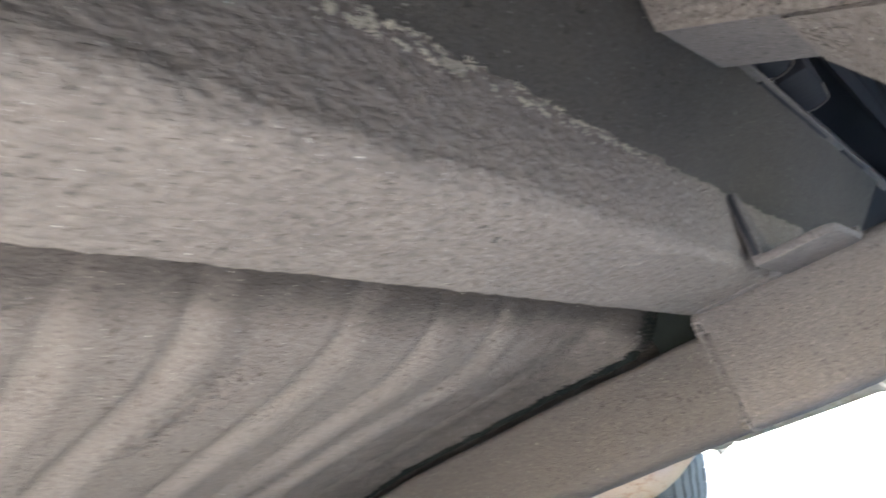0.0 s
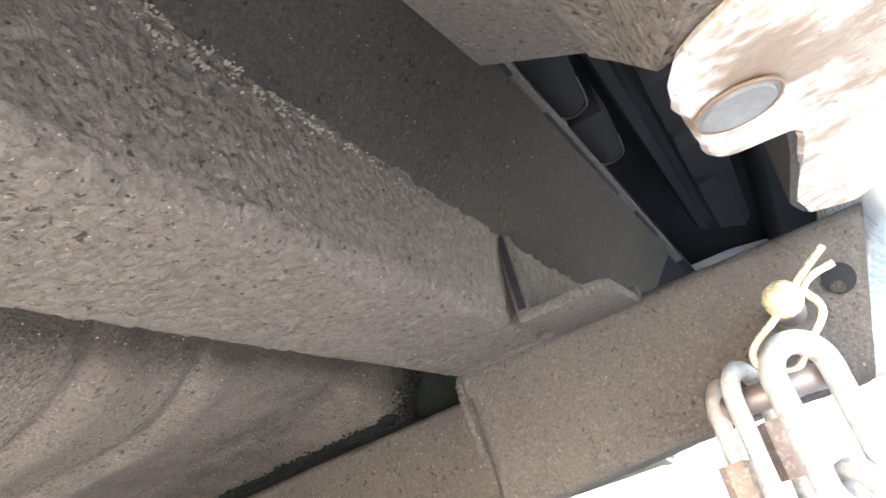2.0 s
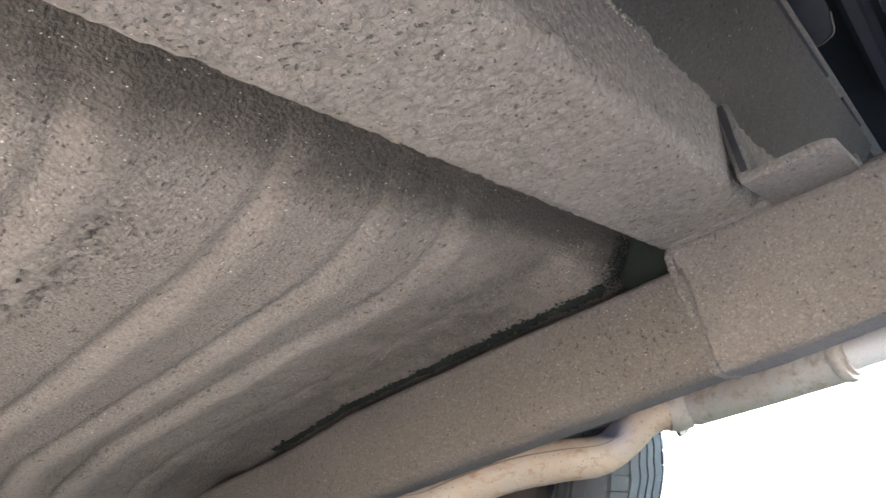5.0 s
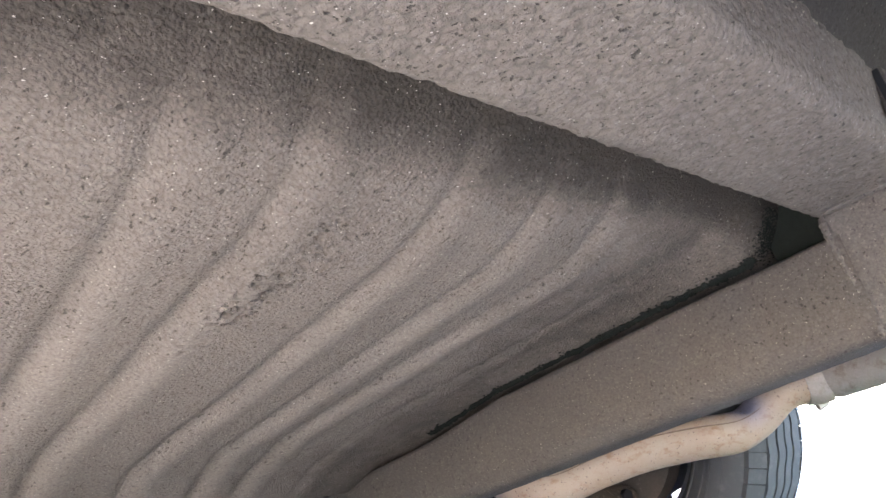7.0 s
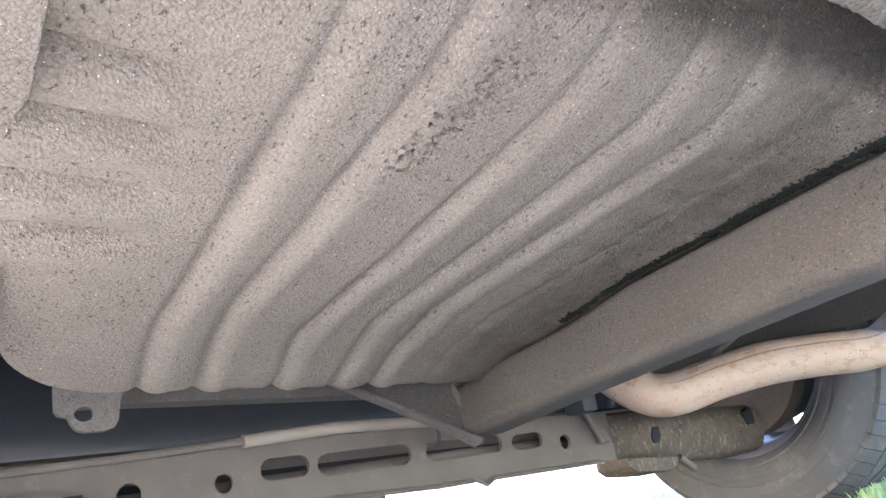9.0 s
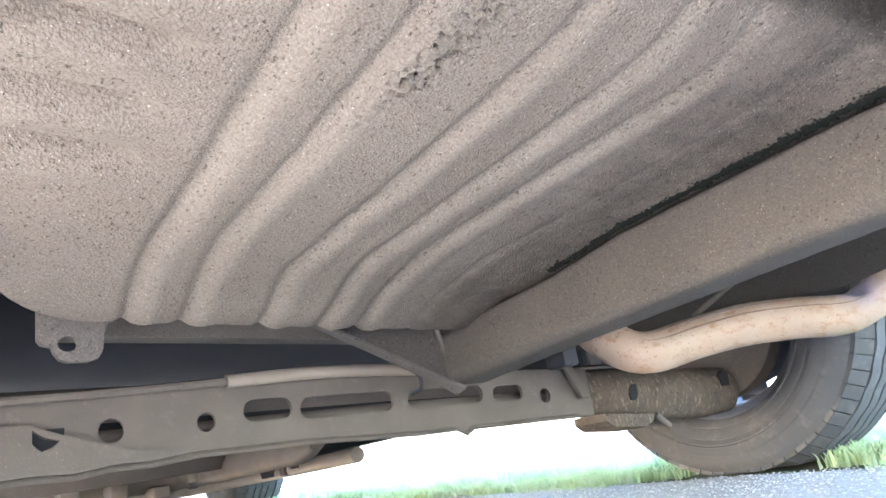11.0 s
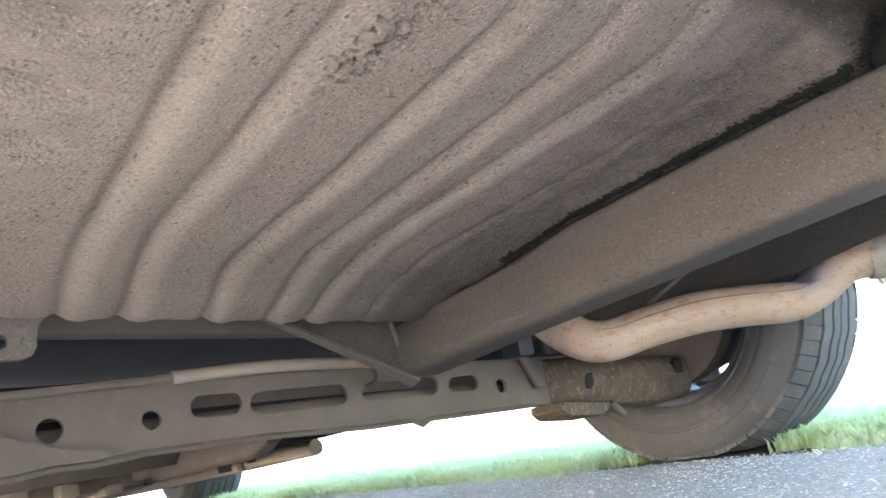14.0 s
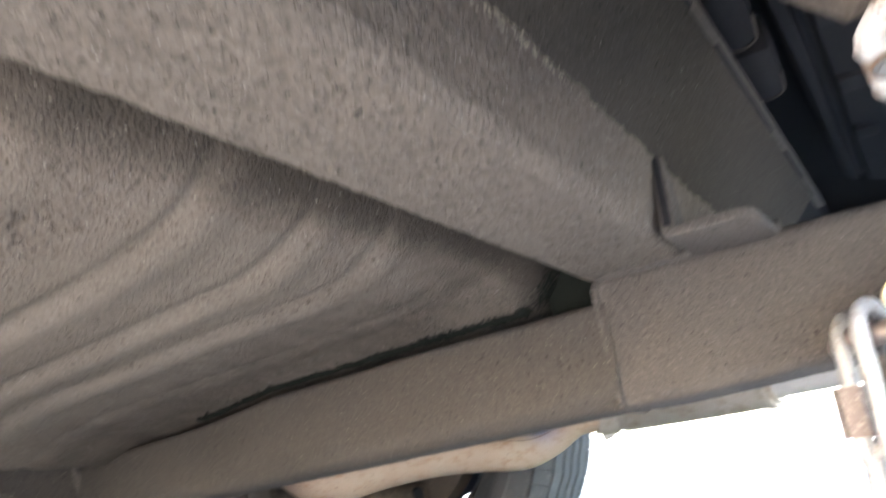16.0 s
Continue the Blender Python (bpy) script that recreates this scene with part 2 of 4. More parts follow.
# ---- mesh helpers ----
def thing(name, at, label, category, group="", kind=""):
    return tagged(_empty(name, at), label, category, group, kind)


def _empty(name, at):
    ob = new(name)
    ob.location = at
    ob.empty_display_size = 0.05
    return ob


def part(name, bm, mat, parent=None, label="", smooth=True):
    """One mesh object in world coordinates, under a thing or a part."""
    me = bpy.data.meshes.new(name)
    bmesh.ops.recalc_face_normals(bm, faces=bm.faces)
    for f in bm.faces:
        f.smooth = smooth
    bm.to_mesh(me)
    bm.free()
    me.materials.append(mat)
    if smooth:
        me.set_sharp_from_angle(angle=radians(38))
    ob = new(name, me)
    if parent:
        ob.parent = parent
        base = parent
        while base.parent:
            base = base.parent
        ob.matrix_parent_inverse = Matrix.Translation(base.location).inverted() if parent == base else Matrix()
    if label:
        ob["label"] = label
    return ob


def box(x0, x1, y0, y1, z0, z1, bevel=0.0, seg=2, bm=None):
    bm = bm or bmesh.new()
    made = bmesh.ops.create_cube(bm, size=1.0, matrix=Matrix.Translation(((x0 + x1) / 2, (y0 + y1) / 2, (z0 + z1) / 2)) @ Matrix.Diagonal((x1 - x0, y1 - y0, z1 - z0, 1)))
    if bevel:
        edges = {e for v in made["verts"] for e in v.link_edges}
        bmesh.ops.bevel(bm, geom=list(edges), offset=bevel, segments=seg, profile=0.5, affect="EDGES")
    return bm


def tube(path, radius, seg=16, bm=None, closed=False, ends=True, squash=1.0):
    """A round bar along a path; radius is one number or one for each point."""
    bm = bm or bmesh.new()
    P = [Vector(p) for p in path]
    n = len(P)
    radii = radius if isinstance(radius, (list, tuple)) else [radius] * n
    rings, side = [], None
    for i in range(n):
        a, b = (P[(i - 1) % n], P[(i + 1) % n]) if closed else (P[max(i - 1, 0)], P[min(i + 1, n - 1)])
        d = (b - a).normalized()
        if side is None:
            side = d.orthogonal().normalized()
        side = (side - d * side.dot(d)).normalized()
        up = d.cross(side)
        rings.append([bm.verts.new(P[i] + radii[i] * (math.cos(2 * math.pi * k / seg) * side + squash * math.sin(2 * math.pi * k / seg) * up)) for k in range(seg)])
    for i in range(n if closed else n - 1):
        r, q = rings[i], rings[(i + 1) % n]
        shift = 0
        if closed and i == n - 1:
            shift = min(range(seg), key=lambda s: (r[0].co - q[s].co).length)
        for k in range(seg):
            bm.faces.new((r[k], r[(k + 1) % seg], q[(k + 1 + shift) % seg], q[(k + shift) % seg]))
    if ends and not closed:
        bm.faces.new(list(reversed(rings[0])))
        bm.faces.new(rings[-1])
    return bm


def spline(points, steps=8):
    """Catmull-Rom through the points."""
    P = [Vector(p) for p in points]
    P = [2 * P[0] - P[1], *P, 2 * P[-1] - P[-2]]
    out = []
    for i in range(1, len(P) - 2):
        for k in range(steps):
            t = k / steps
            a, b, c, d = P[i - 1:i + 3]
            out.append(0.5 * ((2 * b) + (c - a) * t + (2 * a - 5 * b + 4 * c - d) * t * t + (3 * b - a - 3 * c + d) * t ** 3))
    return [*out, P[-2]]


def lerp_list(values, count):
    return [float(v) for v in np.interp(np.linspace(0, len(values) - 1, count), range(len(values)), values)]


def prism(outline, axis, a, b, bevel=0.0, bm=None):
    """A flat plate: the outline in the two other axes, from a to b along axis."""
    bm = bm or bmesh.new()
    put = {"x": lambda u, v, w: (w, u, v), "y": lambda u, v, w: (u, w, v), "z": lambda u, v, w: (u, v, w)}[axis]
    lo = [bm.verts.new(put(u, v, a)) for u, v in outline]
    hi = [bm.verts.new(put(u, v, b)) for u, v in outline]
    n = len(outline)
    faces = [bm.faces.new(lo), bm.faces.new(hi)]
    for k in range(n):
        bm.faces.new((lo[k], lo[(k + 1) % n], hi[(k + 1) % n], hi[k]))
    if bevel:
        bmesh.ops.recalc_face_normals(bm, faces=bm.faces)
        bmesh.ops.bevel(bm, geom=[e for f in faces for e in f.edges], offset=bevel, segments=2, profile=0.5, affect="EDGES")
    return bm


def sheet(rows, bm=None, close_u=False):
    """Quads between rows of points."""
    bm = bm or bmesh.new()
    V = [[bm.verts.new(p) for p in r] for r in rows]
    for a, b in zip(V, V[1:]):
        m = len(a)
        for k in range(m if close_u else m - 1):
            bm.faces.new((a[k], a[(k + 1) % m], b[(k + 1) % m], b[k]))
    return bm


def thicken(bm, d):
    bmesh.ops.recalc_face_normals(bm, faces=bm.faces)
    bmesh.ops.solidify(bm, geom=list(bm.faces), thickness=d)
    return bm


def smoothstep(a, b, x):
    t = min(1.0, max(0.0, (x - a) / (b - a)))
    return t * t * (3 - 2 * t)


def rough(x, y, z, scale, amount):
    return amount * noise.noise((x * scale, y * scale, z * scale))


def slot_outline(cx, cz, half_w, half_h, n=8):
    """A slot with round ends, anticlockwise."""
    s = half_w - half_h
    right = [(cx + s + half_h * math.cos(a), cz + half_h * math.sin(a)) for a in np.linspace(-math.pi / 2, math.pi / 2, n)]
    left = [(cx - s + half_h * math.cos(a), cz + half_h * math.sin(a)) for a in np.linspace(math.pi / 2, 3 * math.pi / 2, n)]
    return right + left


def holed_plate(outline, holes, axis, a, b):
    """A plate with real holes through it: a filled face extruded."""
    bm = bmesh.new()
    put = {"x": lambda u, v, w: (w, u, v), "y": lambda u, v, w: (u, w, v), "z": lambda u, v, w: (u, v, w)}[axis]
    edges = []
    for loop in (outline, *holes):
        vs = [bm.verts.new(put(u, v, a)) for u, v in loop]
        edges += [bm.edges.new((vs[k], vs[(k + 1) % len(vs)])) for k in range(len(vs))]
    made = bmesh.ops.triangle_fill(bm, use_beauty=True, use_dissolve=False, edges=edges)
    faces = [f for f in made["geom"] if isinstance(f, bmesh.types.BMFace)]
    out = bmesh.ops.extrude_face_region(bm, geom=faces)
    shift = Vector(put(0, 0, b)) - Vector(put(0, 0, a))
    bmesh.ops.translate(bm, vec=shift, verts=[v for v in out["geom"] if isinstance(v, bmesh.types.BMVert)])
    return bm


def grit(spots, seed, flat=0.7):
    """Many small uneven lumps in one mesh: x, y, z and radius of each."""
    rng = random.Random(seed)
    bm = bmesh.new()
    for x, y, z, r in spots:
        a = rng.uniform(0, math.pi)
        ring = [bm.verts.new((x + r * rng.uniform(0.7, 1.3) * math.cos(a + 1.571 * k), y + r * rng.uniform(0.7, 1.3) * math.sin(a + 1.571 * k), z + rng.uniform(-0.2, 0.2) * r)) for k in range(4)]
        top, low = bm.verts.new((x, y, z + flat * r)), bm.verts.new((x, y, z - flat * r))
        for k in range(4):
            bm.faces.new((ring[k], ring[(k + 1) % 4], top))
            bm.faces.new((ring[(k + 1) % 4], ring[k], low))
    return bm


# ---- ground ----
VERGE = 0.69        # where the asphalt ends and the grass begins


def ground_z(y):
    """The road climbs gently towards the van's nose."""
    return 0.0165 * (y - 0.72)


def ground_part(name, x0, x1, y0, y1, z, mat, label, step=None):
    bm = bmesh.new()
    nx, ny = step or (1, 1)
    rows = [[(x0 + (x1 - x0) * i / nx, y0 + (y1 - y0) * j / ny, z + ground_z(y0 + (y1 - y0) * j / ny)) for i in range(nx + 1)] for j in range(ny + 1)]
    ob = part(name, sheet(rows, bm), mat)
    return tagged(ob, label, "ground", kind="structure")


ground_part("ground", -400, 400, -400, 400, -0.012, PALE_GROUND, "pale dry open ground in full sun")
road_bm = bmesh.new()
rows = []
for j in range(241):
    y = -6 + 0.06 * j
    edge = VERGE + 0.02 * noise.noise((y * 3, 0, 0)) + 0.015 * noise.noise((y * 11, 3, 0))
    g = ground_z(y)
    rows.append([(-5.0, y, g - 0.006), (-0.6, y, g)] + [(-0.6 + (edge + 0.6) * k / 40, y, g + 0.0012 * noise.noise((k * 1.3, y * 40, 0))) for k in range(1, 40)] + [(edge, y, g), (edge + 0.02, y, g - 0.012)])
road = part("road", sheet(rows, road_bm), ASPHALT)
tagged(road, "worn grey asphalt with loose grit along its edge", "road", kind="structure")


# ---- spare floor tub: broad pads parted by creases ----
van = thing("minivan", (0.03, 1.9, 0.0), "white minivan seen from beneath, parked at a grass verge", "car")
# each crease: y along the tub, x across it
CREASES = (
    ((0.0, 0.06, 0.28, 0.385, 0.49), (-0.400, -0.401, -0.400, -0.404, -0.397)),
    ((0.03, 0.065, 0.25, 0.36, 0.41, 0.48), (-0.355, -0.348, -0.351, -0.360, -0.357, -0.350)),
    ((0.026, 0.06, 0.19, 0.28, 0.34, 0.418, 0.486), (-0.276, -0.267, -0.266, -0.271, -0.280, -0.287, -0.277)),
    ((0.028, 0.05, 0.10, 0.20, 0.277, 0.395, 0.465), (-0.218, -0.206, -0.200, -0.201, -0.210, -0.226, -0.215)),
    ((0.025, 0.045, 0.09, 0.20, 0.31, 0.38, 0.447), (-0.169, -0.153, -0.141, -0.150, -0.167, -0.178, -0.170)),
    ((0.06, 0.10, 0.20, 0.29, 0.39, 0.455), (-0.070, -0.063, -0.062, -0.081, -0.103, -0.099)),
)
TUB_Y = (-0.05, 0.0, 0.015, 0.03, 0.045, 0.06, 0.08, 0.11, 0.20, 0.30, 0.42, 0.60)
TUB_Z = (0.400, 0.368, 0.354, 0.3435, 0.3370, 0.3315, 0.3255, 0.3200, 0.3145, 0.3030, 0.2885, 0.2665)


def crease_x(n, y):
    return float(np.interp(y, *CREASES[n]))


def tub_front(x):
    d = max(0.0, -0.408 - x) / 0.095
    return 0.365 + (0.142 + 0.12 * (min(x, 0.0) + 0.408) * (x > -0.408)) * math.sqrt(max(0.0, 1 - d * d))


def arm_top(y):
    return float(np.interp(y, (0, 0.12, 0.30, 0.48, 0.59), (0.3150, 0.3110, 0.3015, 0.2755, 0.2640)))


def tub_z(x, y):
    z = float(np.interp(y, TUB_Y, TUB_Z))
    front = tub_front(x) - y
    z -= (0.009 + 0.004 * smoothstep(-0.42, -0.12, x)) * (1 - smoothstep(0.018, 0.082, front))
    z += 0.012 * (1 - smoothstep(-0.001, 0.012, front))
    strength = smoothstep(0.0, 0.07, y) * 0.9
    for n, deep in enumerate((1.0, 1.0, 1.0, 1.0, 0.95, 0.45)):
        cc = crease_x(n, y)
        z += deep * strength * (0.0040 * math.exp(-((x - cc) / 0.0050) ** 2) - 0.0030 * math.exp(-((x - cc - 0.017) / 0.011) ** 2))
    for c in (0.131, 0.174, 0.225, 0.270):
        z += 0.0095 * math.exp(-((y - c - 0.1 * (x + 0.46)) / 0.0065) ** 2) * smoothstep(-0.425, -0.455, x) * smoothstep(-0.56, -0.50, x)
        z -= 0.004 * math.exp(-((y - c - 0.018 - 0.1 * (x + 0.46)) / 0.010) ** 2) * smoothstep(-0.425, -0.455, x)
    near_arm = smoothstep(-0.045, -0.004, x) * smoothstep(0.01, 0.055, y)
    z += (arm_top(y) - 0.0015 - z) * near_arm if y < 0.45 else 0.0
    left = max(0.0, -0.505 - x)
    z += 0.030 - math.sqrt(max(0.0, 0.030 ** 2 - min(left * 0.85, 0.0299) ** 2))
    crumb = math.exp(-((x + 0.318 - 0.15 * (0.13 - y)) / 0.013) ** 2 - ((y - 0.138) / 0.052) ** 2)
    z += crumb * 0.034 * max(0.0, noise.noise((x * 200, y * 260, 7)) - 0.08)
    return z + rough(x, y, 0, 60, 0.0005) + rough(x, y, 5, 420, 0.0004)


xs = [-0.540 + 0.0022 * i for i in range(241)]
xs = [x for x in xs if x < -0.012] + [-0.008 + 0.004 * k for k in range(18)]
rows = []
for j in range(250):
    v = j / 249
    reach = [-0.05 + 0.395 * v / 0.75 if v < 0.75 else 0.345 + (tub_front(x) - 0.345) * (v - 0.75) / 0.25 for x in xs]
    rows.append([(x, y, tub_z(x, y)) for x, y in zip(xs, reach)])
rows.append([(x, y + 0.006, z + 0.02) for x, y, z in rows[-1]])
rows.append([(x, y + 0.004, 0.42) for x, y, z in rows[-1]])
rows = [[(r[0][0] - 0.004, r[0][1], 0.42), *r, (r[-1][0] + 0.002, r[-1][1], 0.42)] for r in rows]
tub_bm = sheet(rows)
wear = tub_bm.verts.layers.float.new("wear")
bare_and_shade = tub_bm.verts.layers.float.new("bare")
for v in tub_bm.verts:
    v[wear] = max([0.0] + [math.exp(-((v.co.x - crease_x(n, v.co.y) - 0.017 - 0.003 * noise.noise((n * 5, v.co.y * 14, 0))) / 0.0125) ** 4) for n in range(5)]) * smoothstep(0.08, 0.2, v.co.y)
    # beside the crossbar: dust-free coat, deepened by painted shade
    v[bare_and_shade] = 1.0 * (1 - smoothstep(0.022, 0.072 + 0.02 * noise.noise((v.co.x * 12, 0, 6)), v.co.y)) * (0.75 + 0.25 * smoothstep(-0.45, -0.2, v.co.x))
    # darkens towards the arm too, shade painted with the same dark coat
    v[bare_and_shade] = max(v[bare_and_shade], (0.56 + 0.16 * noise.noise((v.co.x * 30, v.co.y * 9, 2))) * smoothstep(-0.20, -0.03, v.co.x))
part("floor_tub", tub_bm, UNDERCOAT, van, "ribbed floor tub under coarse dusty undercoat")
# dark grit along the tub's edge: green dirt, and the gap's shade as colour
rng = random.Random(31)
seam_grit = []
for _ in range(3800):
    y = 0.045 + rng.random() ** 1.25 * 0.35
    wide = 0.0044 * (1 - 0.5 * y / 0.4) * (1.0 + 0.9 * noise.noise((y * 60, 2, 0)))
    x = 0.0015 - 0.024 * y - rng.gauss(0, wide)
    seam_grit.append((x, y, tub_z(x, y) - 0.0006, rng.uniform(0.0007, 0.0019)))
# more dark lumps, painting the shade of the rear corner
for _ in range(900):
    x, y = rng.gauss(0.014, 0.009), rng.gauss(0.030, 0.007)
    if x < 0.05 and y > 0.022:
        seam_grit.append((x, y, tub_z(x, y) - 0.0002, rng.uniform(0.0005, 0.0011)))
part("tub_seam", grit(seam_grit, 31), DIRT_AND_SHADE, van, "green-black dirt and painted shade in the seam")

# van body shell, closed above and around
part("floor_pan", box(-0.93, 0.99, 0.50, 4.4, 0.44, 0.47), BLACK_UNDER, van, "black underbody floor")
part("trunk_floor", box(-0.93, 0.99, -0.12, 0.52, 0.425, 0.455), BLACK_UNDER, van)


def van_body():
    """The painted hull: side walls, roof and tail as one skin of real thickness, open below."""
    outline = [(-0.36, 0.40), (-0.37, 0.95), (-0.30, 1.35), (-0.16, 1.70), (0.10, 1.76), (2.4, 1.76), (3.1, 1.45), (3.7, 1.08), (4.5, 0.92), (4.68, 0.60), (4.62, 0.30)]
    bm = bmesh.new()
    rows = []
    for y, z in outline:
        half = 0.985 - 0.16 * smoothstep(0.95, 1.76, z) - 0.05 * smoothstep(3.9, 4.7, y)
        lower = 0.40
        rows.append([(0.03 - half, y, lower), (0.03 - half, y, max(z - 0.06, lower)), (0.03 - half + 0.06, y, z), (0.03, y, z + 0.01), (0.03 + half - 0.06, y, z), (0.03 + half, y, max(z - 0.06, lower)), (0.03 + half, y, lower)])
    return thicken(sheet(rows, bm), 0.02)


part("van_shell", van_body(), VAN_PAINT, van, "plain white painted body")
for side, x in (("left", -0.93), ("right", 0.93)):
    part("sill", box(x - 0.035, x + 0.035, 1.20, 3.35, 0.22, 0.46, 0.02), BLACK_UNDER, van, "black rocker sill")
# inner wheel arch and side pocket behind the exhaust
rows = [[(x, 0.750 + 0.375 * math.cos(a), 0.303 + 0.375 * math.sin(a)) for a in np.linspace(radians(14), radians(166), 30)] for x in (0.665, 0.70, 0.85, 0.985)]
part("wheel_arch", thicken(sheet(rows), 0.004), BLACK_PLASTIC, van, "black wheel arch liner")
part("wheelhouse_panel", prism([(0.20, 0.298), (0.30, 0.286), (0.40, 0.272), (0.47, 0.274), (0.60, 0.288), (0.79, 0.285), (1.12, 0.305), (1.12, 0.46), (0.20, 0.46)], "x", 0.640, 0.648, 0.002), DARK_STEEL, van, "dark grey inner wheelhouse panel")
for x in (-0.938, 0.988):
    part("side_lining", box(x - 0.003, x + 0.003, -0.34, 4.45, 0.345, 0.90), BLACK_UNDER, van)
part("tail_lining", box(-0.93, 0.98, -0.333, -0.327, 0.46, 0.90), BLACK_UNDER, van)
part("side_pocket", prism([(-0.30, 0.385), (0.02, 0.40), (0.06, 0.425), (0.13, 0.385), (0.40, 0.385), (0.80, 0.395), (0.80, 0.47), (-0.30, 0.47)], "x", 0.80, 0.99), DARK_STEEL, van, "dust-grey inner side panel")
part("bumper_side", prism([(-0.30, 0.355), (0.0, 0.319), (0.15, 0.295), (0.275, 0.271), (0.305, 0.274), (0.36, 0.33), (0.36, 0.45), (-0.30, 0.45)], "x", 0.955, 0.985, 0.003), BLACK_PLASTIC, van, "black lower bumper corner")
# flange rail that closes the tub at the front, with its towing tab
part("flange_rail", prism([(-0.432, 0.2835), (-0.40, 0.2820), (-0.13, 0.2670), (0.02, 0.2580), (0.02, 0.34), (-0.432, 0.35)], "y", 0.600, 0.628, 0.003), ARM_DUST, van, "dust-grey flange rail")
tab = [(-0.450, 0.30), (-0.450, 0.270), (-0.447, 0.266), (-0.440, 0.264), (-0.438, 0.259), (-0.434, 0.253), (-0.428, 0.2505), (-0.412, 0.2500), (-0.404, 0.2525), (-0.4005, 0.259), (-0.399, 0.275), (-0.396, 0.281), (-0.390, 0.285), (-0.390, 0.30)]
tab_hole = [(-0.4275 + 0.0075 * math.cos(a), 0.2655 + 0.0065 * math.sin(a)) for a in np.linspace(0, 2 * math.pi, 14, endpoint=False)]
part("tab", holed_plate(tab, [tab_hole], "y", 0.550, 0.558), STEEL_DUST, van, "pierced steel tab")
part("tank", box(-0.90, 0.22, 0.98, 2.2, 0.30, 0.45, 0.05, 4), BLACK_PLASTIC, van, "black moulded fuel tank")
part("heat_shield", box(0.24, 0.60, 1.05, 2.6, 0.36, 0.40, 0.01), BLACK_UNDER, van)

# ---- tow hitch ----
hitch = thing("tow_hitch", (0.035, -0.12, 0.25), "dust-covered steel tow hitch bolted under a minivan", "tow hitch")


def skew(x):
    """The crossbar does not stand quite square to the arm."""
    return 0.027 * min(x, 0.0)


def crossbar():
    """Square tube with a rounded rear lower edge and a ragged coated front edge."""
    section = [(0.0, 0.40), (0.0, 0.36), (0.0, 0.3295), (-0.0012, 0.3245), (-0.005, 0.3222)]
    section += [(-0.010 - 0.0025 * k, 0.3220) for k in range(21)]
    cy, cz, r = -0.0605, 0.3315, 0.0095
    section += [(cy - r * math.sin(a), cz - r * math.cos(a)) for a in np.linspace(0.10, math.pi / 2, 12)]
    section += [(-0.0703 - 0.00042 * k, 0.333 + 0.0026 * k) for k in range(1, 16)]
    rows = []
    for i in range(430):
        x = -1.0 + 0.0026 * i
        row = []
        for y, z in section:
            n = rough(x, y, z, 150, 0.0008) + rough(x, y, z, 330, 0.0006)
            ragged = rough(x, 0, 3, 110, 0.0016) + rough(x, 0, 9, 300, 0.0010) if y > -0.006 and z < 0.332 else 0.0
            row.append((x, y + skew(x) + ragged + (n if y < -0.069 else 0.0), z + n))
        rows.append(row)
    return sheet(rows)


part("crossbar", crossbar(), COARSE_COAT, hitch, "square crossbar in rough dusty undercoat")
part("crossbar", box(0.117, 0.95, -0.075, 0.0, 0.3225, 0.40, 0.012), COARSE_COAT, hitch)
# sloping plate over the crossbar
rows = []
for i in range(261):
    x = -1.0 + 0.005 * i
    rows.append([(x, skew(x) * (1 - v) - 0.068 - 0.052 * v + rough(x, v, 0, 60, 0.0006), 0.366 + 0.058 * v + rough(x, v, 4, 90, 0.0008)) for v in np.linspace(0, 1, 16)])
part("top_plate", thicken(sheet(rows), 0.004), PLATE_PAINT, hitch, "sloping plate in thinly dusted black paint")
# crust of dried salt along the joint
rng = random.Random(4)
flakes = []
for _ in range(9500):
    x = rng.uniform(-0.66, -0.11)
    if noise.noise((x * 45, 1, 2)) + 0.5 * noise.noise((x * 140, 1, 2)) < -0.22:
        continue
    if rng.random() > smoothstep(-0.14, -0.44, x) + 0.08:
        continue
    v = rng.gauss(-0.001, 0.0030 * (0.3 + 0.7 * smoothstep(-0.10, -0.32, x)))
    if noise.noise((x * 150, v * 150, 8)) < -0.05:
        continue
    flakes.append((x, skew(x) - 0.0758 - 0.3 * max(v, 0.0), 0.3685 + v, rng.uniform(0.0004, 0.0011) * (0.5 + 0.5 * smoothstep(-0.10, -0.32, x))))
tagged(part("salt_crust", grit(flakes, 5), CRUST, hitch, "pale crust of dried road salt"), kind="stuff")


def square_tube(x0, x1, z0, z1, y0, y1, r, wall):
    def ring(inset, y):
        pts = []
        for cx, cz, a0 in ((x1 - r, z1 - r, 0), (x0 + r, z1 - r, 90), (x0 + r, z0 + r, 180), (x1 - r, z0 + r, 270)):
            for k in range(6):
                a = radians(a0 + 18 * k)
                rr = max(r - inset, 0.001)
                pts.append((cx + rr * math.cos(a), y, cz + rr * math.sin(a)))
        return pts
    def slant(pz, y):
        return y - 0.016 * (pz - (z0 + z1) / 2) / ((z1 - z0) / 2) * smoothstep(y0 + 0.03, y0, y)
    ys = list(np.linspace(y0, y1, 40))
    rows = [ring(wall, y1)] + [[(px, slant(pz, y), pz) for px, y, pz in ring(wall, yy)] for yy in (y0 + 0.01, y0)]
    rows += [[(px + rough(px, y, pz, 120, 0.0005), slant(pz, y), pz + rough(px, y, pz, 160, 0.0005) - (0.0085 * smoothstep(-0.17, -0.01, y) if pz < (z0 + z1) / 2 else 0.0)) for px, y, pz in ring(0, yy)] for yy in ys]
    return sheet(rows, close_u=True)


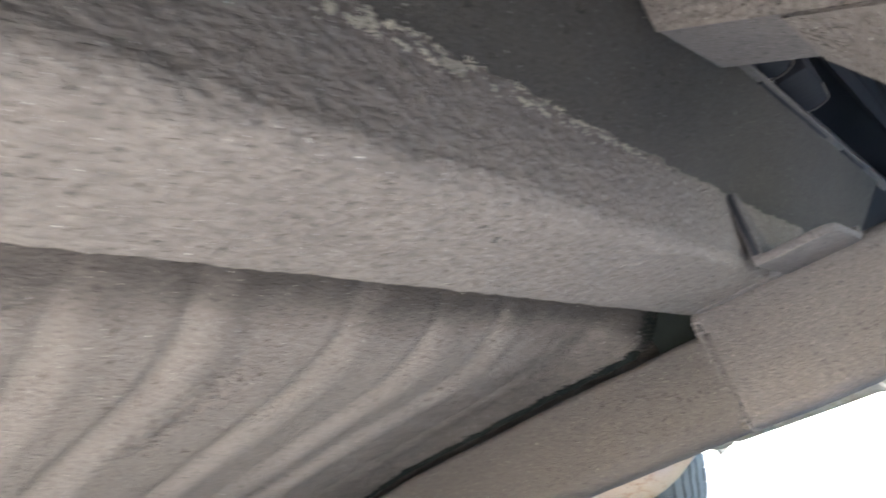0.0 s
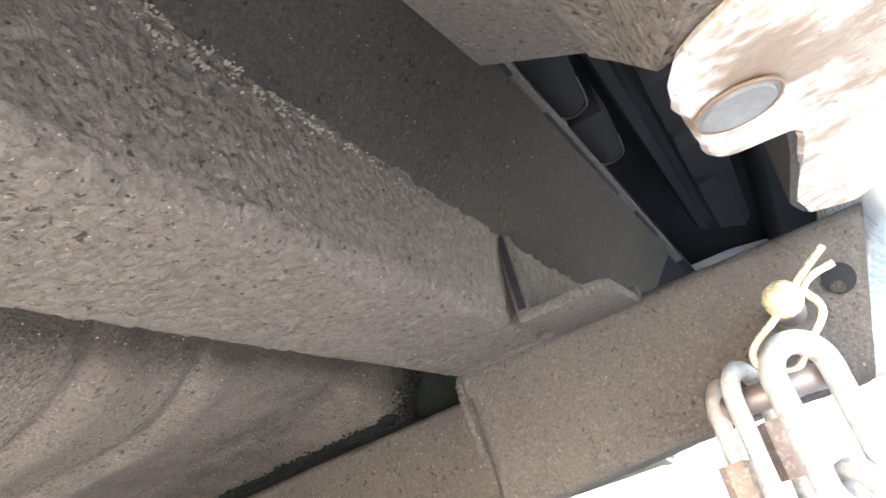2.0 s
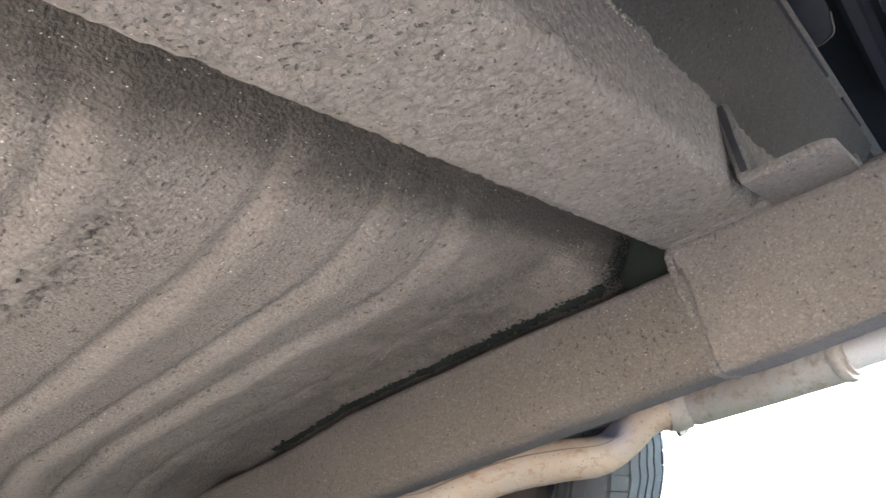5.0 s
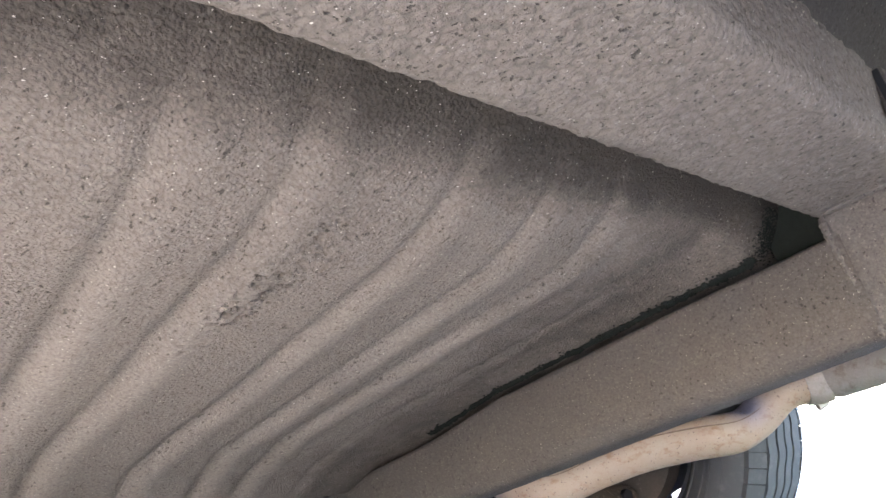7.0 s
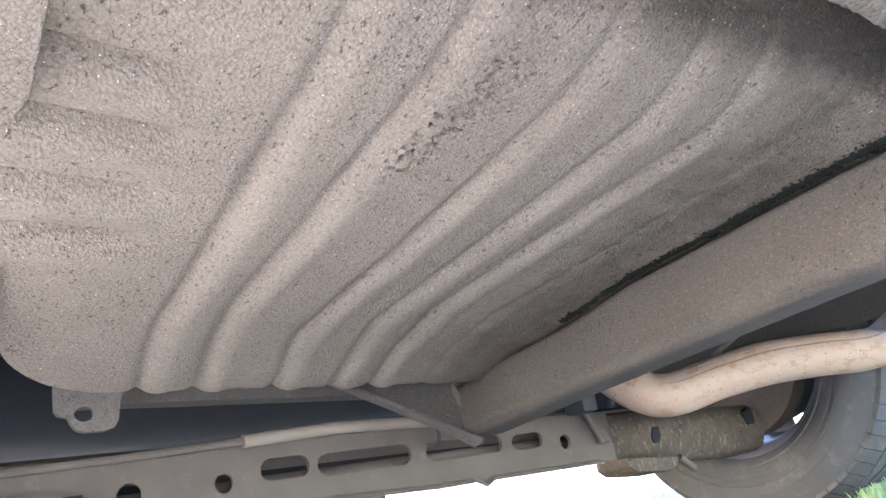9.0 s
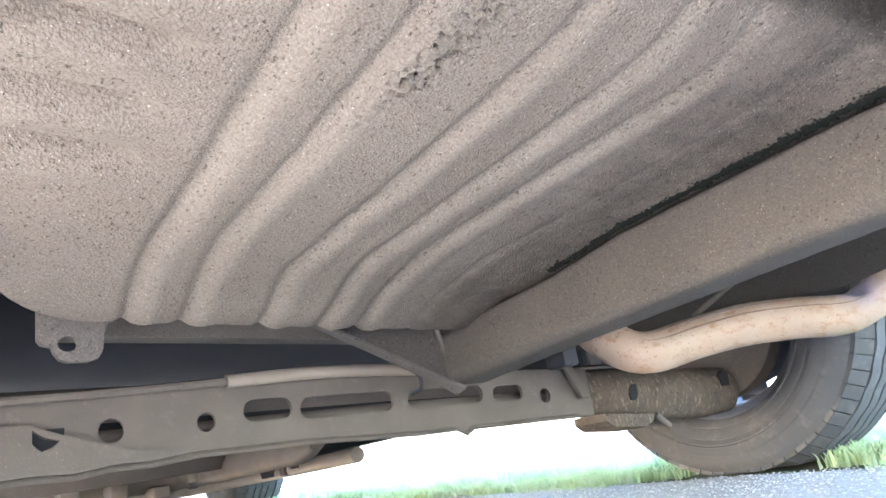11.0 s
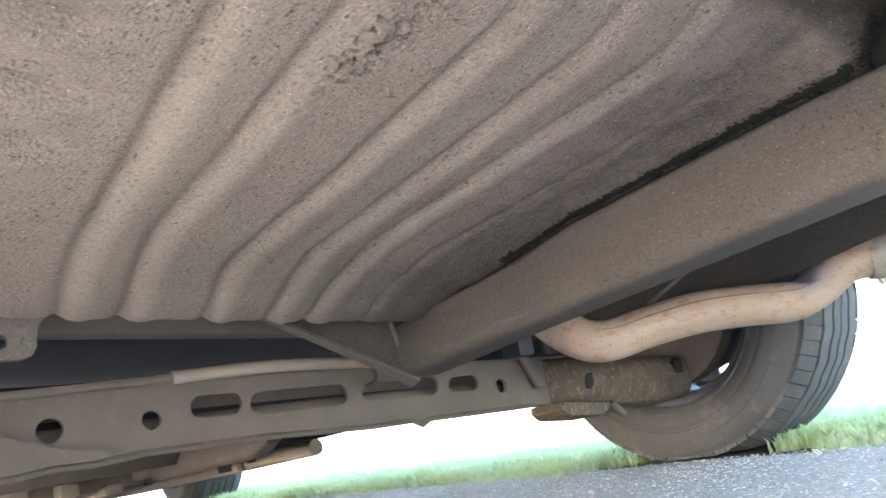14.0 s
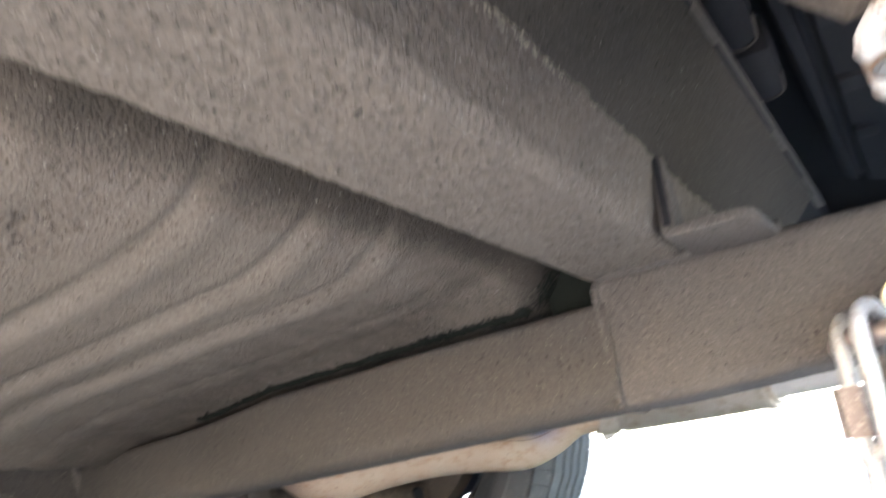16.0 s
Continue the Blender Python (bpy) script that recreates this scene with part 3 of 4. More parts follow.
# receiver with its hole for the pin
part("receiver", square_tube(0.0, 0.080, 0.246, 0.3265, -0.226, -0.006, 0.010, 0.007), STEEL_DUST, hitch, "receiver tube, dusty with rust showing")


def arm():
    """Pressed arm that runs forward and drops towards the axle."""
    rows = []
    for j in range(90):
        t = j / 89
        y = -0.012 + 0.602 * t
        x0 = -0.003 - 0.014 * t
        x1 = x0 + 0.068
        z1 = arm_top(y) - 0.0085 * (1 - smoothstep(0.36, 0.52, y))
        z0 = float(np.interp(y, (0, 0.10, 0.22, 0.42, 0.59), (0.2370, 0.2320, 0.2255, 0.2145, 0.2030)))
        pts = []
        for cx, cz, a0, r in ((x1 - 0.006, z1 - 0.006, 0, 0.006), (x0 + 0.006, z1 - 0.006, 90, 0.006), (x0 + 0.016, z0 + 0.016, 180, 0.016), (x1 - 0.010, z0 + 0.010, 270, 0.010)):
            for k in range(6):
                a = radians(a0 + 18 * k)
                px, pz = cx + r * math.cos(a), cz + r * math.sin(a)
                pts.append((px + rough(px, y, pz, 90, 0.0006), y, pz + rough(px, y, pz, 140, 0.0005)))
        rows.append(pts)
    bm = sheet(rows, close_u=True)
    bm.faces.new([v for v in bm.verts][-24:])
    return bm


part("arm", arm(), ARM_DUST, hitch, "long dusty pressed-steel arm")
part("receiver_end", box(0.003, 0.077, -0.0085, -0.0050, 0.249, 0.3235, 0.001), STEEL_DUST, hitch)
# weld beads
def bead(path, r, name="weld_bead"):
    pts = spline(path, 10)
    radii = [r * (0.85 + 0.3 * abs(math.sin(i * 1.7)) + 0.2 * noise.noise((i * 0.7, r, 1))) for i in range(len(pts))]
    return part(name, tube(pts, radii, 8), STEEL_DUST, hitch)


bead([(0.006, -0.006, 0.3205), (0.0005, -0.006, 0.312), (-0.0005, -0.007, 0.285), (0.001, -0.009, 0.252), (0.006, -0.009, 0.2395), (0.05, -0.008, 0.2380)], 0.0030)
bead([(0.000, -0.010, 0.3235), (-0.0015, -0.045, 0.3235), (0.0, -0.085, 0.3245), (0.0, -0.125, 0.3260)], 0.0035)
# gusset between crossbar and receiver: a wall and a lipped floor
part("gusset_crack", prism([(-0.0640, 0.3260), (-0.0622, 0.3260), (-0.0578, 0.3670), (-0.0596, 0.3670)], "y", -0.0805, -0.0770), BLACK_UNDER, hitch, "black crack beside the flange")
part("gusset", prism([(-0.0620, 0.3225), (-0.0390, 0.3255), (-0.0440, 0.3450), (-0.0520, 0.3680), (-0.0575, 0.3680)], "y", -0.0825, -0.0740, 0.0016), STEEL_DUST, hitch, "upright gusset flange")
part("gusset_floor", prism([(-0.0615, -0.0750), (-0.0625, -0.112), (-0.0600, -0.119), (-0.0540, -0.1225), (-0.0040, -0.1240), (-0.001, -0.120), (-0.001, -0.0750)], "z", 0.3195, 0.3255, 0.0014), STEEL_DUST, hitch)
# closing plate where arm, crossbar and tub meet, in the seam's near-black
part("corner_plate", prism([(0.0230, 0.296), (0.0560, 0.296), (0.0420, 0.352), (0.0190, 0.352)], "y", 0.001, 0.038, 0.002), DIRT_AND_SHADE, hitch, "small near-black closing plate")
# forward gusset that ties the arm to the flange rail
part("end_plate", prism([(-0.195, 0.305), (-0.190, 0.290), (-0.120, 0.257), (-0.027, 0.212), (-0.008, 0.202), (0.0, 0.268), (-0.03, 0.305)], "y", 0.586, 0.592), ARM_DUST, hitch, "triangular end plate")
bm = sheet([[(-0.195, 0.578, 0.2920), (-0.195, 0.593, 0.2920)], [(-0.120, 0.578, 0.2570), (-0.120, 0.593, 0.2565)], [(-0.027, 0.578, 0.2130), (-0.027, 0.593, 0.2110)], [(0.0, 0.575, 0.1995), (0.0, 0.593, 0.1945)]])
part("end_plate_flange", thicken(bm, 0.004), STEEL_DUST, hitch)
bead([(-0.022, 0.584, 0.284), (-0.021, 0.584, 0.262), (-0.012, 0.586, 0.235), (-0.008, 0.590, 0.208), (0.004, 0.592, 0.2015)], 0.0035)
# left mounting strap, its end rounded
strap = [(-0.60, -0.06)] + [(-0.505, -0.06), (-0.5045, 0.125)] + [(-0.5545 + 0.05 * math.cos(a), 0.135 + 0.05 * math.sin(a)) for a in np.linspace(0.1, math.pi - 0.1, 12)] + [(-0.6045, 0.12)]
part("mounting_strap", prism(strap, "z", 0.305, 0.313, 0.002), UNDERCOAT, hitch, "flat mounting strap with a rounded end")
# chain loop: a bent bar welded to the receiver
loop = spline([(0.004, -0.138, 0.2520), (-0.009, -0.139, 0.2500), (-0.026, -0.141, 0.2505), (-0.0345, -0.148, 0.2520), (-0.0375, -0.162, 0.2520), (-0.035, -0.180, 0.2530), (-0.026, -0.186, 0.2530), (0.004, -0.190, 0.2540)], 6)
part("chain_loop", tube(loop, 0.0062, 12), BAR_STEEL, hitch, "bent bar loop worn to dark metal")

# ---- hitch pin and its spring clip ----
pin = thing("hitch_pin", (-0.03, -0.186, 0.287), "steel hitch pin in a receiver, held by a spring clip", "hitch pin")
part("pin", tube([(0.10, -0.190, 0.287), (0.0, -0.189, 0.287), (-0.049, -0.1875, 0.287)], 0.0072, 16), BAR_STEEL, pin)
bm = bmesh.new()
bmesh.ops.create_uvsphere(bm, u_segments=20, v_segments=12, radius=0.0088, matrix=Matrix.Translation((-0.053, -0.187, 0.288)))
part("pin_head", bm, BRASS, pin, "round brassy pin head")
clip = spline([(-0.054, -0.2115, 0.3035), (-0.055, -0.197, 0.294), (-0.055, -0.181, 0.2815), (-0.054, -0.1680, 0.2735), (-0.053, -0.1650, 0.2665), (-0.052, -0.1705, 0.2600), (-0.051, -0.180, 0.2585), (-0.051, -0.1880, 0.2660), (-0.051, -0.1985, 0.2755), (-0.051, -0.1995, 0.2820), (-0.051, -0.1965, 0.2890), (-0.051, -0.2020, 0.2935), (-0.051, -0.2125, 0.2955)], 7)
part("spring_clip", tube(clip, 0.0017, 10), BRASS, pin, "bent yellow wire clip")
part("pin_hole", tube([(-0.0142, -0.2145, 0.2940), (-0.0134, -0.2145, 0.2940)], 0.0078, 18), BLACK_UNDER, pin, "dark bolt hole")
part("bore", tube([(-0.0148, -0.2125, 0.2900), (-0.0142, -0.2125, 0.2900)], 0.0034, 16), DARK_STEEL, pin, "dull metal inside the hole")

pin.location += Vector((0.013, -0.001, 0.0))


# ---- safety chain: a quick link, a hook and links ----
def link_path(centre, long_axis, wide_axis, length, width, n=40):
    L, W = Vector(long_axis).normalized(), Vector(wide_axis)
    W = (W - L * W.dot(L)).normalized()
    s, r = length / 2 - width / 2, width / 2
    pts = []
    for k in range(n):
        a = 2 * math.pi * k / n
        pts.append(Vector(centre) + L * (s * (1 if math.sin(a) > 0 else -1) + r * math.sin(a)) + W * (r * math.cos(a)))
    return pts


chain = thing("safety_chain", (-0.06, -0.165, 0.17), "galvanised safety chain and rusty quick link hanging from a hitch", "chain")
quick = part("quick_link", tube(link_path((-0.050, -0.1565, 0.2275), (0.0, 0.02, -1), (1, -0.40, 0.0), 0.078, 0.028), 0.0042, 10, closed=True), GALV, chain, "long galvanised quick link")
nut = bmesh.new()
bmesh.ops.create_cone(nut, cap_ends=True, segments=6, radius1=0.0085, radius2=0.0085, depth=0.026, matrix=Matrix.Translation((-0.0370, -0.1620, 0.2285)) @ Matrix.Rotation(radians(3), 4, "Y"))
part("nut", nut, LINK_RUST, quick, "rusty hexagon sleeve nut", smooth=False)
old = part("quick_link", tube(link_path((-0.036, -0.1440, 0.2260), (0.0, 0.05, -1), (1, -0.30, 0.0), 0.074, 0.027), 0.0042, 10, closed=True), GALV, chain, "dull galvanised quick link")
nut = bmesh.new()
bmesh.ops.create_cone(nut, cap_ends=True, segments=6, radius1=0.0085, radius2=0.0085, depth=0.024, matrix=Matrix.Translation((-0.0485, -0.1400, 0.2170)) @ Matrix.Rotation(radians(3), 4, "Y"))
part("nut", nut, LINK_RUST, old, smooth=False)
part("chain_link", tube(link_path((-0.0600, -0.1825, 0.2330), (0.0, -0.02, -1), (0.75, -1, 0.0), 0.072, 0.029), 0.0055, 12, closed=True), GALV, chain, "thick bright shackle link")
part("chain_link", tube(link_path((-0.0600, -0.1850, 0.1870), (0.1, -0.1, -1), (1, 0.5, 0.0), 0.056, 0.031), 0.0048, 10, closed=True), GALV, chain)
part("chain_link", tube(link_path((-0.0500, -0.1540, 0.1760), (0.0, 0.1, -1), (0.3, 1, 0.0), 0.056, 0.030), 0.0046, 10, closed=True), GALV, chain)
part("chain_link", tube(link_path((-0.0570, -0.1900, 0.1480), (0.1, -0.1, -1), (0.4, -1, 0.0), 0.056, 0.031), 0.0048, 10, closed=True), GALV, chain)

chain.location += Vector((0.013, 0.0, 0.0))

# ---- rear bumper ----
bumper = thing("rear_bumper", (0.03, -0.3, 0.30), "white plastic bumper cover, mud-stained, with a missing lower corner", "bumper")


def lip_back(x):
    return -0.252 - 0.048 * smoothstep(-0.31, -0.42, x)


def fascia():
    """Lower lip with its tab and notch, rolling up into the tail."""
    edge = [(-0.97, -0.262), (-0.60, -0.262), (-0.42, -0.255), (-0.34, -0.222), (-0.300, -0.2045), (-0.276, -0.2050), (-0.268, -0.202), (-0.263, -0.198), (-0.259, -0.191), (-0.254, -0.186), (-0.246, -0.183), (-0.235, -0.182), (-0.225, -0.183), (-0.207, -0.184), (-0.198, -0.1845), (-0.1940, -0.187), (-0.1920, -0.192), (-0.1915, -0.200), (-0.1905, -0.2055), (-0.186, -0.2080), (-0.166, -0.2080), (-0.131, -0.2080), (-0.098, -0.2085), (-0.060, -0.2095), (-0.030, -0.215), (-0.022, -0.235)]
    xs = [-0.97, -0.8, -0.6, -0.5, -0.45] + [-0.42 + 0.005 * k for k in range(30)] + [-0.272 + 0.0014 * k for k in range(70)] + [-0.172 + 0.005 * k for k in range(29)] + [-0.026, -0.022]
    rows = []
    for x in xs:
        y = float(np.interp(x, *zip(*edge))) + rough(x, 0, 0, 160, 0.0006)
        # left of x=-0.32 an unseen drop is added to block light from behind
        rise = 0.016 * smoothstep(-0.19, -0.05, x) - 0.130 * smoothstep(-0.32, -0.38, x)
        back = lip_back(x)
        low = [(x, y - 0.0015 + (back - y) * v, 0.3055 + rise + 0.004 * v) for v in np.linspace(0, 1, 30)]
        top = [(x, py, pz + 0.0032) for _, py, pz in reversed(low)]
        rows.append([(x, y, 0.3068 + rise), *low, *top])
    return sheet(rows, close_u=True)


bm = fascia()
wear = bm.verts.layers.float.new("wear")
for v in bm.verts:
    dirt = noise.noise((v.co.x * 42, v.co.y * 42, 4)) + 0.5 * noise.noise((v.co.x * 110, v.co.y * 80, 9)) + 0.3 * noise.noise((v.co.x * 260, v.co.y * 260, 2))
    v[wear] = 0.95 * max(0.0, min(1.0, 0.42 + 3.0 * dirt)) * (0.45 + 0.55 * smoothstep(-0.252, -0.205, v.co.y)) * smoothstep(-0.05, -0.15, v.co.x)
cover = part("bumper_cover", bm, WHITE_PAINT, bumper, "white lower bumper lip stained with mud")
rows = []
for x in [-0.97, -0.6, -0.45] + [-0.42 + 0.01 * k for k in range(40)]:
    # the skin follows the added light-blocking drop on the left
    low = 0.3125 + 0.016 * smoothstep(-0.19, -0.05, x) - 0.130 * smoothstep(-0.32, -0.38, x)
    rows.append([(x, lip_back(x) + (-0.358 - lip_back(x)) * v - 0.004, low + (0.45 - low) * v ** 1.25) for v in np.linspace(0, 1, 9)])
part("bumper_skin", thicken(sheet(rows), 0.003), VAN_PAINT, bumper, "clean white outer skin of the bumper")
part("bumper_skin", box(0.115, 1.0, -0.36, -0.262, 0.325, 0.45, 0.03, 4), VAN_PAINT, bumper)
pp = bmesh.new()
bmesh.ops.create_cone(pp, cap_ends=True, segments=28, radius1=0.0097, radius2=0.0103, depth=0.0018, matrix=Matrix.Translation((-0.222, -0.195, 0.3052)))
bmesh.ops.bevel(pp, geom=[e for e in pp.edges if len(e.link_faces) == 2 and e.calc_face_angle() > 0.8], offset=0.001, segments=2, affect="EDGES")
stud = part("push_pin", pp, PUSH_PIN, bumper, "round grey push pin")
part("pin_rim", tube([(-0.222 + 0.0105 * math.cos(a), -0.195 + 0.0105 * math.sin(a), 0.3052) for a in np.linspace(0, 2 * math.pi, 32, endpoint=False)], 0.0005, 6, closed=True), SEAM_SHADOW, stud, "brown dirt round the pin")
# bent bracket down to the lip, closed at its end by an upright web
A, B, C, D = (-0.2355, -0.1260, 0.3840), (-0.172, -0.1290, 0.3865), (-0.194, -0.1690, 0.3545), (-0.2505, -0.1675, 0.3520)
E, F = (-0.2920, -0.2045, 0.3105), (-0.2470, -0.1840, 0.3120)
part("bumper_bracket", thicken(sheet([[A, B], [D, C]]), 0.003), STEEL_DUST, bumper, "bent dusty bracket")
part("bracket_foot", thicken(sheet([[D, C], [(-0.2710, -0.1860, 0.3312), (-0.2205, -0.1765, 0.3332)], [E, F], [(-0.300, -0.225, 0.3105), (-0.255, -0.205, 0.3105)]]), 0.002), COARSE_COAT, bumper, "bracket foot under coarse grey coat")
part("bracket_web", thicken(sheet([[(x, y + 0.001, z + 0.0005) for x, y, z in (A, D, E)], [(x - 0.004, y, 0.43) for x, y, z in (A, D, E)]]), 0.003), COARSE_COAT, bumper)
# black inner absorber seen through the slot
part("absorber", box(-0.95, 0.98, -0.30, -0.225, 0.44, 0.60, 0.01), BLACK_UNDER, bumper, "black moulded bumper core")
core = sheet([[(x, y, z) for y, z in ((-0.150, 0.53), (-0.148, 0.478), (-0.152, 0.470), (-0.160, 0.468), (-0.163, 0.474), (-0.168, 0.474), (-0.172, 0.463), (-0.188, 0.459), (-0.198, 0.455), (-0.206, 0.462), (-0.209, 0.53))] for x in np.linspace(-0.60, 0.44, 40)] + [[(0.44 + 0.05 * math.sin(a), -0.178 + (y + 0.178) * math.cos(a), z + 0.03 * (1 - math.cos(a))) for y, z in ((-0.150, 0.53), (-0.148, 0.478), (-0.152, 0.470), (-0.160, 0.468), (-0.163, 0.474), (-0.168, 0.474), (-0.172, 0.463), (-0.188, 0.459), (-0.198, 0.455), (-0.206, 0.462), (-0.209, 0.53))] for a in np.linspace(0.2, 1.4, 8)])
part("core_face", core, BLACK_UNDER, bumper, "long black moulding with a stepped edge")
for x in (-0.20, 0.015, 0.138, 0.258):
    part("core_lug", box(x, x + 0.028, -0.191, -0.172, 0.4555, 0.470, 0.003), BLACK_UNDER, bumper)
for x0, x1 in ((-0.26, -0.13), (-0.105, 0.016), (0.028, 0.108)):
    tongue = [(x0, -0.121), (x1 - 0.004, -0.121), (x1, -0.127), (x1 - 0.002, -0.134), (x1 - 0.010, -0.140), (x1 - 0.040, -0.1435), (x0, -0.1435)]
    tg = part("tongue", prism(tongue, "z", 0.449, 0.475, 0.0015), BLACK_UNDER, bumper)
    rim = [(px, py, 0.4485) for px, py in tongue[1:6]]
    part("tongue_edge", tube(spline(rim, 4), 0.0007, 6), STEEL_DUST, tg, "pale scuffed edge")
part("slot_roof", box(-0.93, 0.98, -0.33, -0.10, 0.53, 0.536), BLACK_UNDER, bumper)
strip = part("slotted_strip", box(-0.60, 0.36, -0.1275, -0.1190, 0.4240, 0.4280, 0.001), STEEL_DUST, bumper, "thin slotted steel strip")
for x0, x1 in ((-0.28, -0.10), (-0.050, 0.106), (0.159, 0.238)):
    part("strip_slot", box(x0, x1, -0.1250, -0.1180, 0.4222, 0.4245, 0.0008), BLACK_UNDER, strip)
rows = [[(x, y - 0.001, z), (x, y - 0.003, z + 0.03), (x, y - 0.008, z + 0.08), (x, y - 0.020, z + 0.13)] for x, y, z in ((-0.196, -0.204, 0.307), (-0.191, -0.2075, 0.307), (-0.166, -0.2080, 0.308), (-0.131, -0.2080, 0.311), (-0.098, -0.2085, 0.316), (-0.060, -0.2095, 0.3215), (-0.036, -0.2150, 0.322))]
# unseen black wall added on the left, keeps rear light off the crossbar
skirt_block = [[(x, y + 0.004, 0.180 + 0.11 * smoothstep(-0.38, -0.32, x)), (x, y, 0.30), (x, y - 0.01, 0.40), (x, y - 0.03, 0.53)] for x, y in ((-0.95, -0.262), (-0.60, -0.262), (-0.42, -0.255), (-0.38, -0.250), (-0.35, -0.243), (-0.32, -0.235))]
part("light_block_skirt", thicken(sheet(skirt_block), 0.003), BLACK_UNDER, bumper, "unseen dark skirt wall added to block light from behind")
part("upstand", thicken(sheet(rows), 0.003), ARM_DUST, bumper, "dusty inner wall of the bumper lip")


# ---- rear axle ----
axle = thing("rear_axle", (0.03, 0.70, 0.15), "pierced twist-beam rear axle filmed with dried mud", "axle")
low = [(-0.95, 0.140), (-0.62, 0.158), (-0.447, 0.163), (-0.404, 0.161), (-0.371, 0.165), (-0.335, 0.164), (-0.283, 0.168), (-0.15, 0.167), (0.0, 0.160), (0.06, 0.160), (0.078, 0.152), (0.092, 0.159), (0.30, 0.156), (0.37, 0.150), (0.42, 0.140), (0.55, 0.130), (0.66, 0.124), (0.73, 0.128)]
high = [(0.75, 0.213), (0.60, 0.220), (0.45, 0.228), (0.30, 0.229), (0.0, 0.237), (-0.25, 0.240), (-0.45, 0.243), (-0.95, 0.25)]
holes = [slot_outline(x, z, w, h) for x, z, w, h in ((-0.370, 0.2010, 0.0125, 0.01245), (-0.273, 0.2000, 0.0105, 0.01045), (-0.201, 0.2080, 0.030, 0.0125), (-0.095, 0.2050, 0.066, 0.0130), (0.057, 0.2030, 0.064, 0.0125), (0.168, 0.2000, 0.029, 0.0110), (0.241, 0.1910, 0.0110, 0.01095), (0.345, 0.1860, 0.0105, 0.01045))]
holes += [[(0.433, 0.190), (0.427, 0.178), (0.432, 0.168), (0.443, 0.168), (0.450, 0.178), (0.450, 0.194), (0.440, 0.194)], [(0.706, 0.174), (0.732, 0.174), (0.734, 0.196), (0.722, 0.203), (0.706, 0.196)]]
beam = part("beam", holed_plate(low[:13] + [(0.34, 0.152), (0.34, 0.2288)] + high[3:], holes[:7], "y", 0.700, 0.706), AXLE, axle, "pressed beam with round and long holes", smooth=False)
rows = []
for x in np.linspace(0.335, 0.745, 42):
    z0, z1 = float(np.interp(x, *zip(*low))), float(np.interp(x, *zip(*reversed(high))))
    deep, half = 0.008 + 0.028 * smoothstep(0.335, 0.43, x), (z1 - z0) / 2
    rows.append([(x, 0.732 - deep * math.cos(a) + rough(x, a, 0, 30, 0.0012), (z0 + z1) / 2 + half * math.sin(a) + rough(x, a, 4, 30, 0.0010)) for a in np.linspace(0, 2 * math.pi, 28, endpoint=False)])
end = part("beam_end", sheet(rows, close_u=True), MUD_STREAK, axle, "rounded beam end streaked with dried mud")
for hole in holes[7:]:
    cx = sum(p[0] for p in hole) / len(hole)
    front = 0.732 - 0.008 - 0.028 * smoothstep(0.335, 0.43, cx)
    part("beam_hole", prism([(u - 0.012 * (u > 0.70), v) for u, v in hole], "y", front - 0.0012, front + 0.012), BLACK_UNDER, end, "dark opening in the beam end")
bulge = [(-0.95, 0.143), (-0.62, 0.160), (-0.447, 0.1645), (-0.404, 0.1625), (-0.371, 0.1665), (-0.335, 0.1655), (-0.300, 0.1690), (-0.323, 0.1745), (-0.358, 0.180), (-0.392, 0.191), (-0.418, 0.201), (-0.445, 0.212), (-0.95, 0.222)]
moon = [(-0.442, 0.207), (-0.442, 0.194), (-0.434, 0.186), (-0.424, 0.190), (-0.418, 0.195), (-0.431, 0.1985)]
part("bulge", holed_plate(bulge, [moon], "y", 0.688, 0.6985), AXLE, beam, smooth=False)
part("bulge_recess", box(-0.447, -0.413, 0.6985, 0.6995, 0.184, 0.208), BLACK_UNDER, beam)
rows = [[(x, 0.700, z), (x, 0.694, z - 0.005), (x, 0.690, z - 0.002)] for x, z in low[:13]]
part("beam_lip", thicken(sheet(rows), 0.003), AXLE, beam)
rows = [[(x, 0.700, z), (x, 0.716, z + 0.006), (x, 0.745, z + 0.008), (x, 0.775, z - 0.006), (x, 0.785, z - 0.05)] for x, z in high[2:]]
part("beam_top", thicken(sheet(rows), 0.004), AXLE, beam)
part("stabiliser_bar", tube([(-0.80, 0.735, 0.196), (0.0, 0.735, 0.196), (0.45, 0.735, 0.19)], 0.0095, 12), AXLE, axle)
part("beam_back", box(-0.80, 0.45, 0.775, 0.785, 0.19, 0.235), BLACK_UNDER, axle)
part("cable_tube", tube(spline([(-0.252, 0.690, 0.2415), (-0.14, 0.690, 0.2455), (-0.02, 0.690, 0.2425), (0.02, 0.692, 0.2400)], 8), 0.0078, 12), SLEEVE, axle, "tan sleeve clipped along the beam")
part("cable", tube(spline([(-0.55, 0.690, 0.235), (-0.38, 0.690, 0.2375), (-0.25, 0.690, 0.2415)], 6), 0.0048, 8), AXLE, axle)
part("brake_hose", tube(spline([(-0.012, 0.682, 0.243), (0.002, 0.680, 0.232), (0.004, 0.682, 0.216), (-0.006, 0.692, 0.210)], 6), 0.0030, 8), BLACK_PLASTIC, axle)
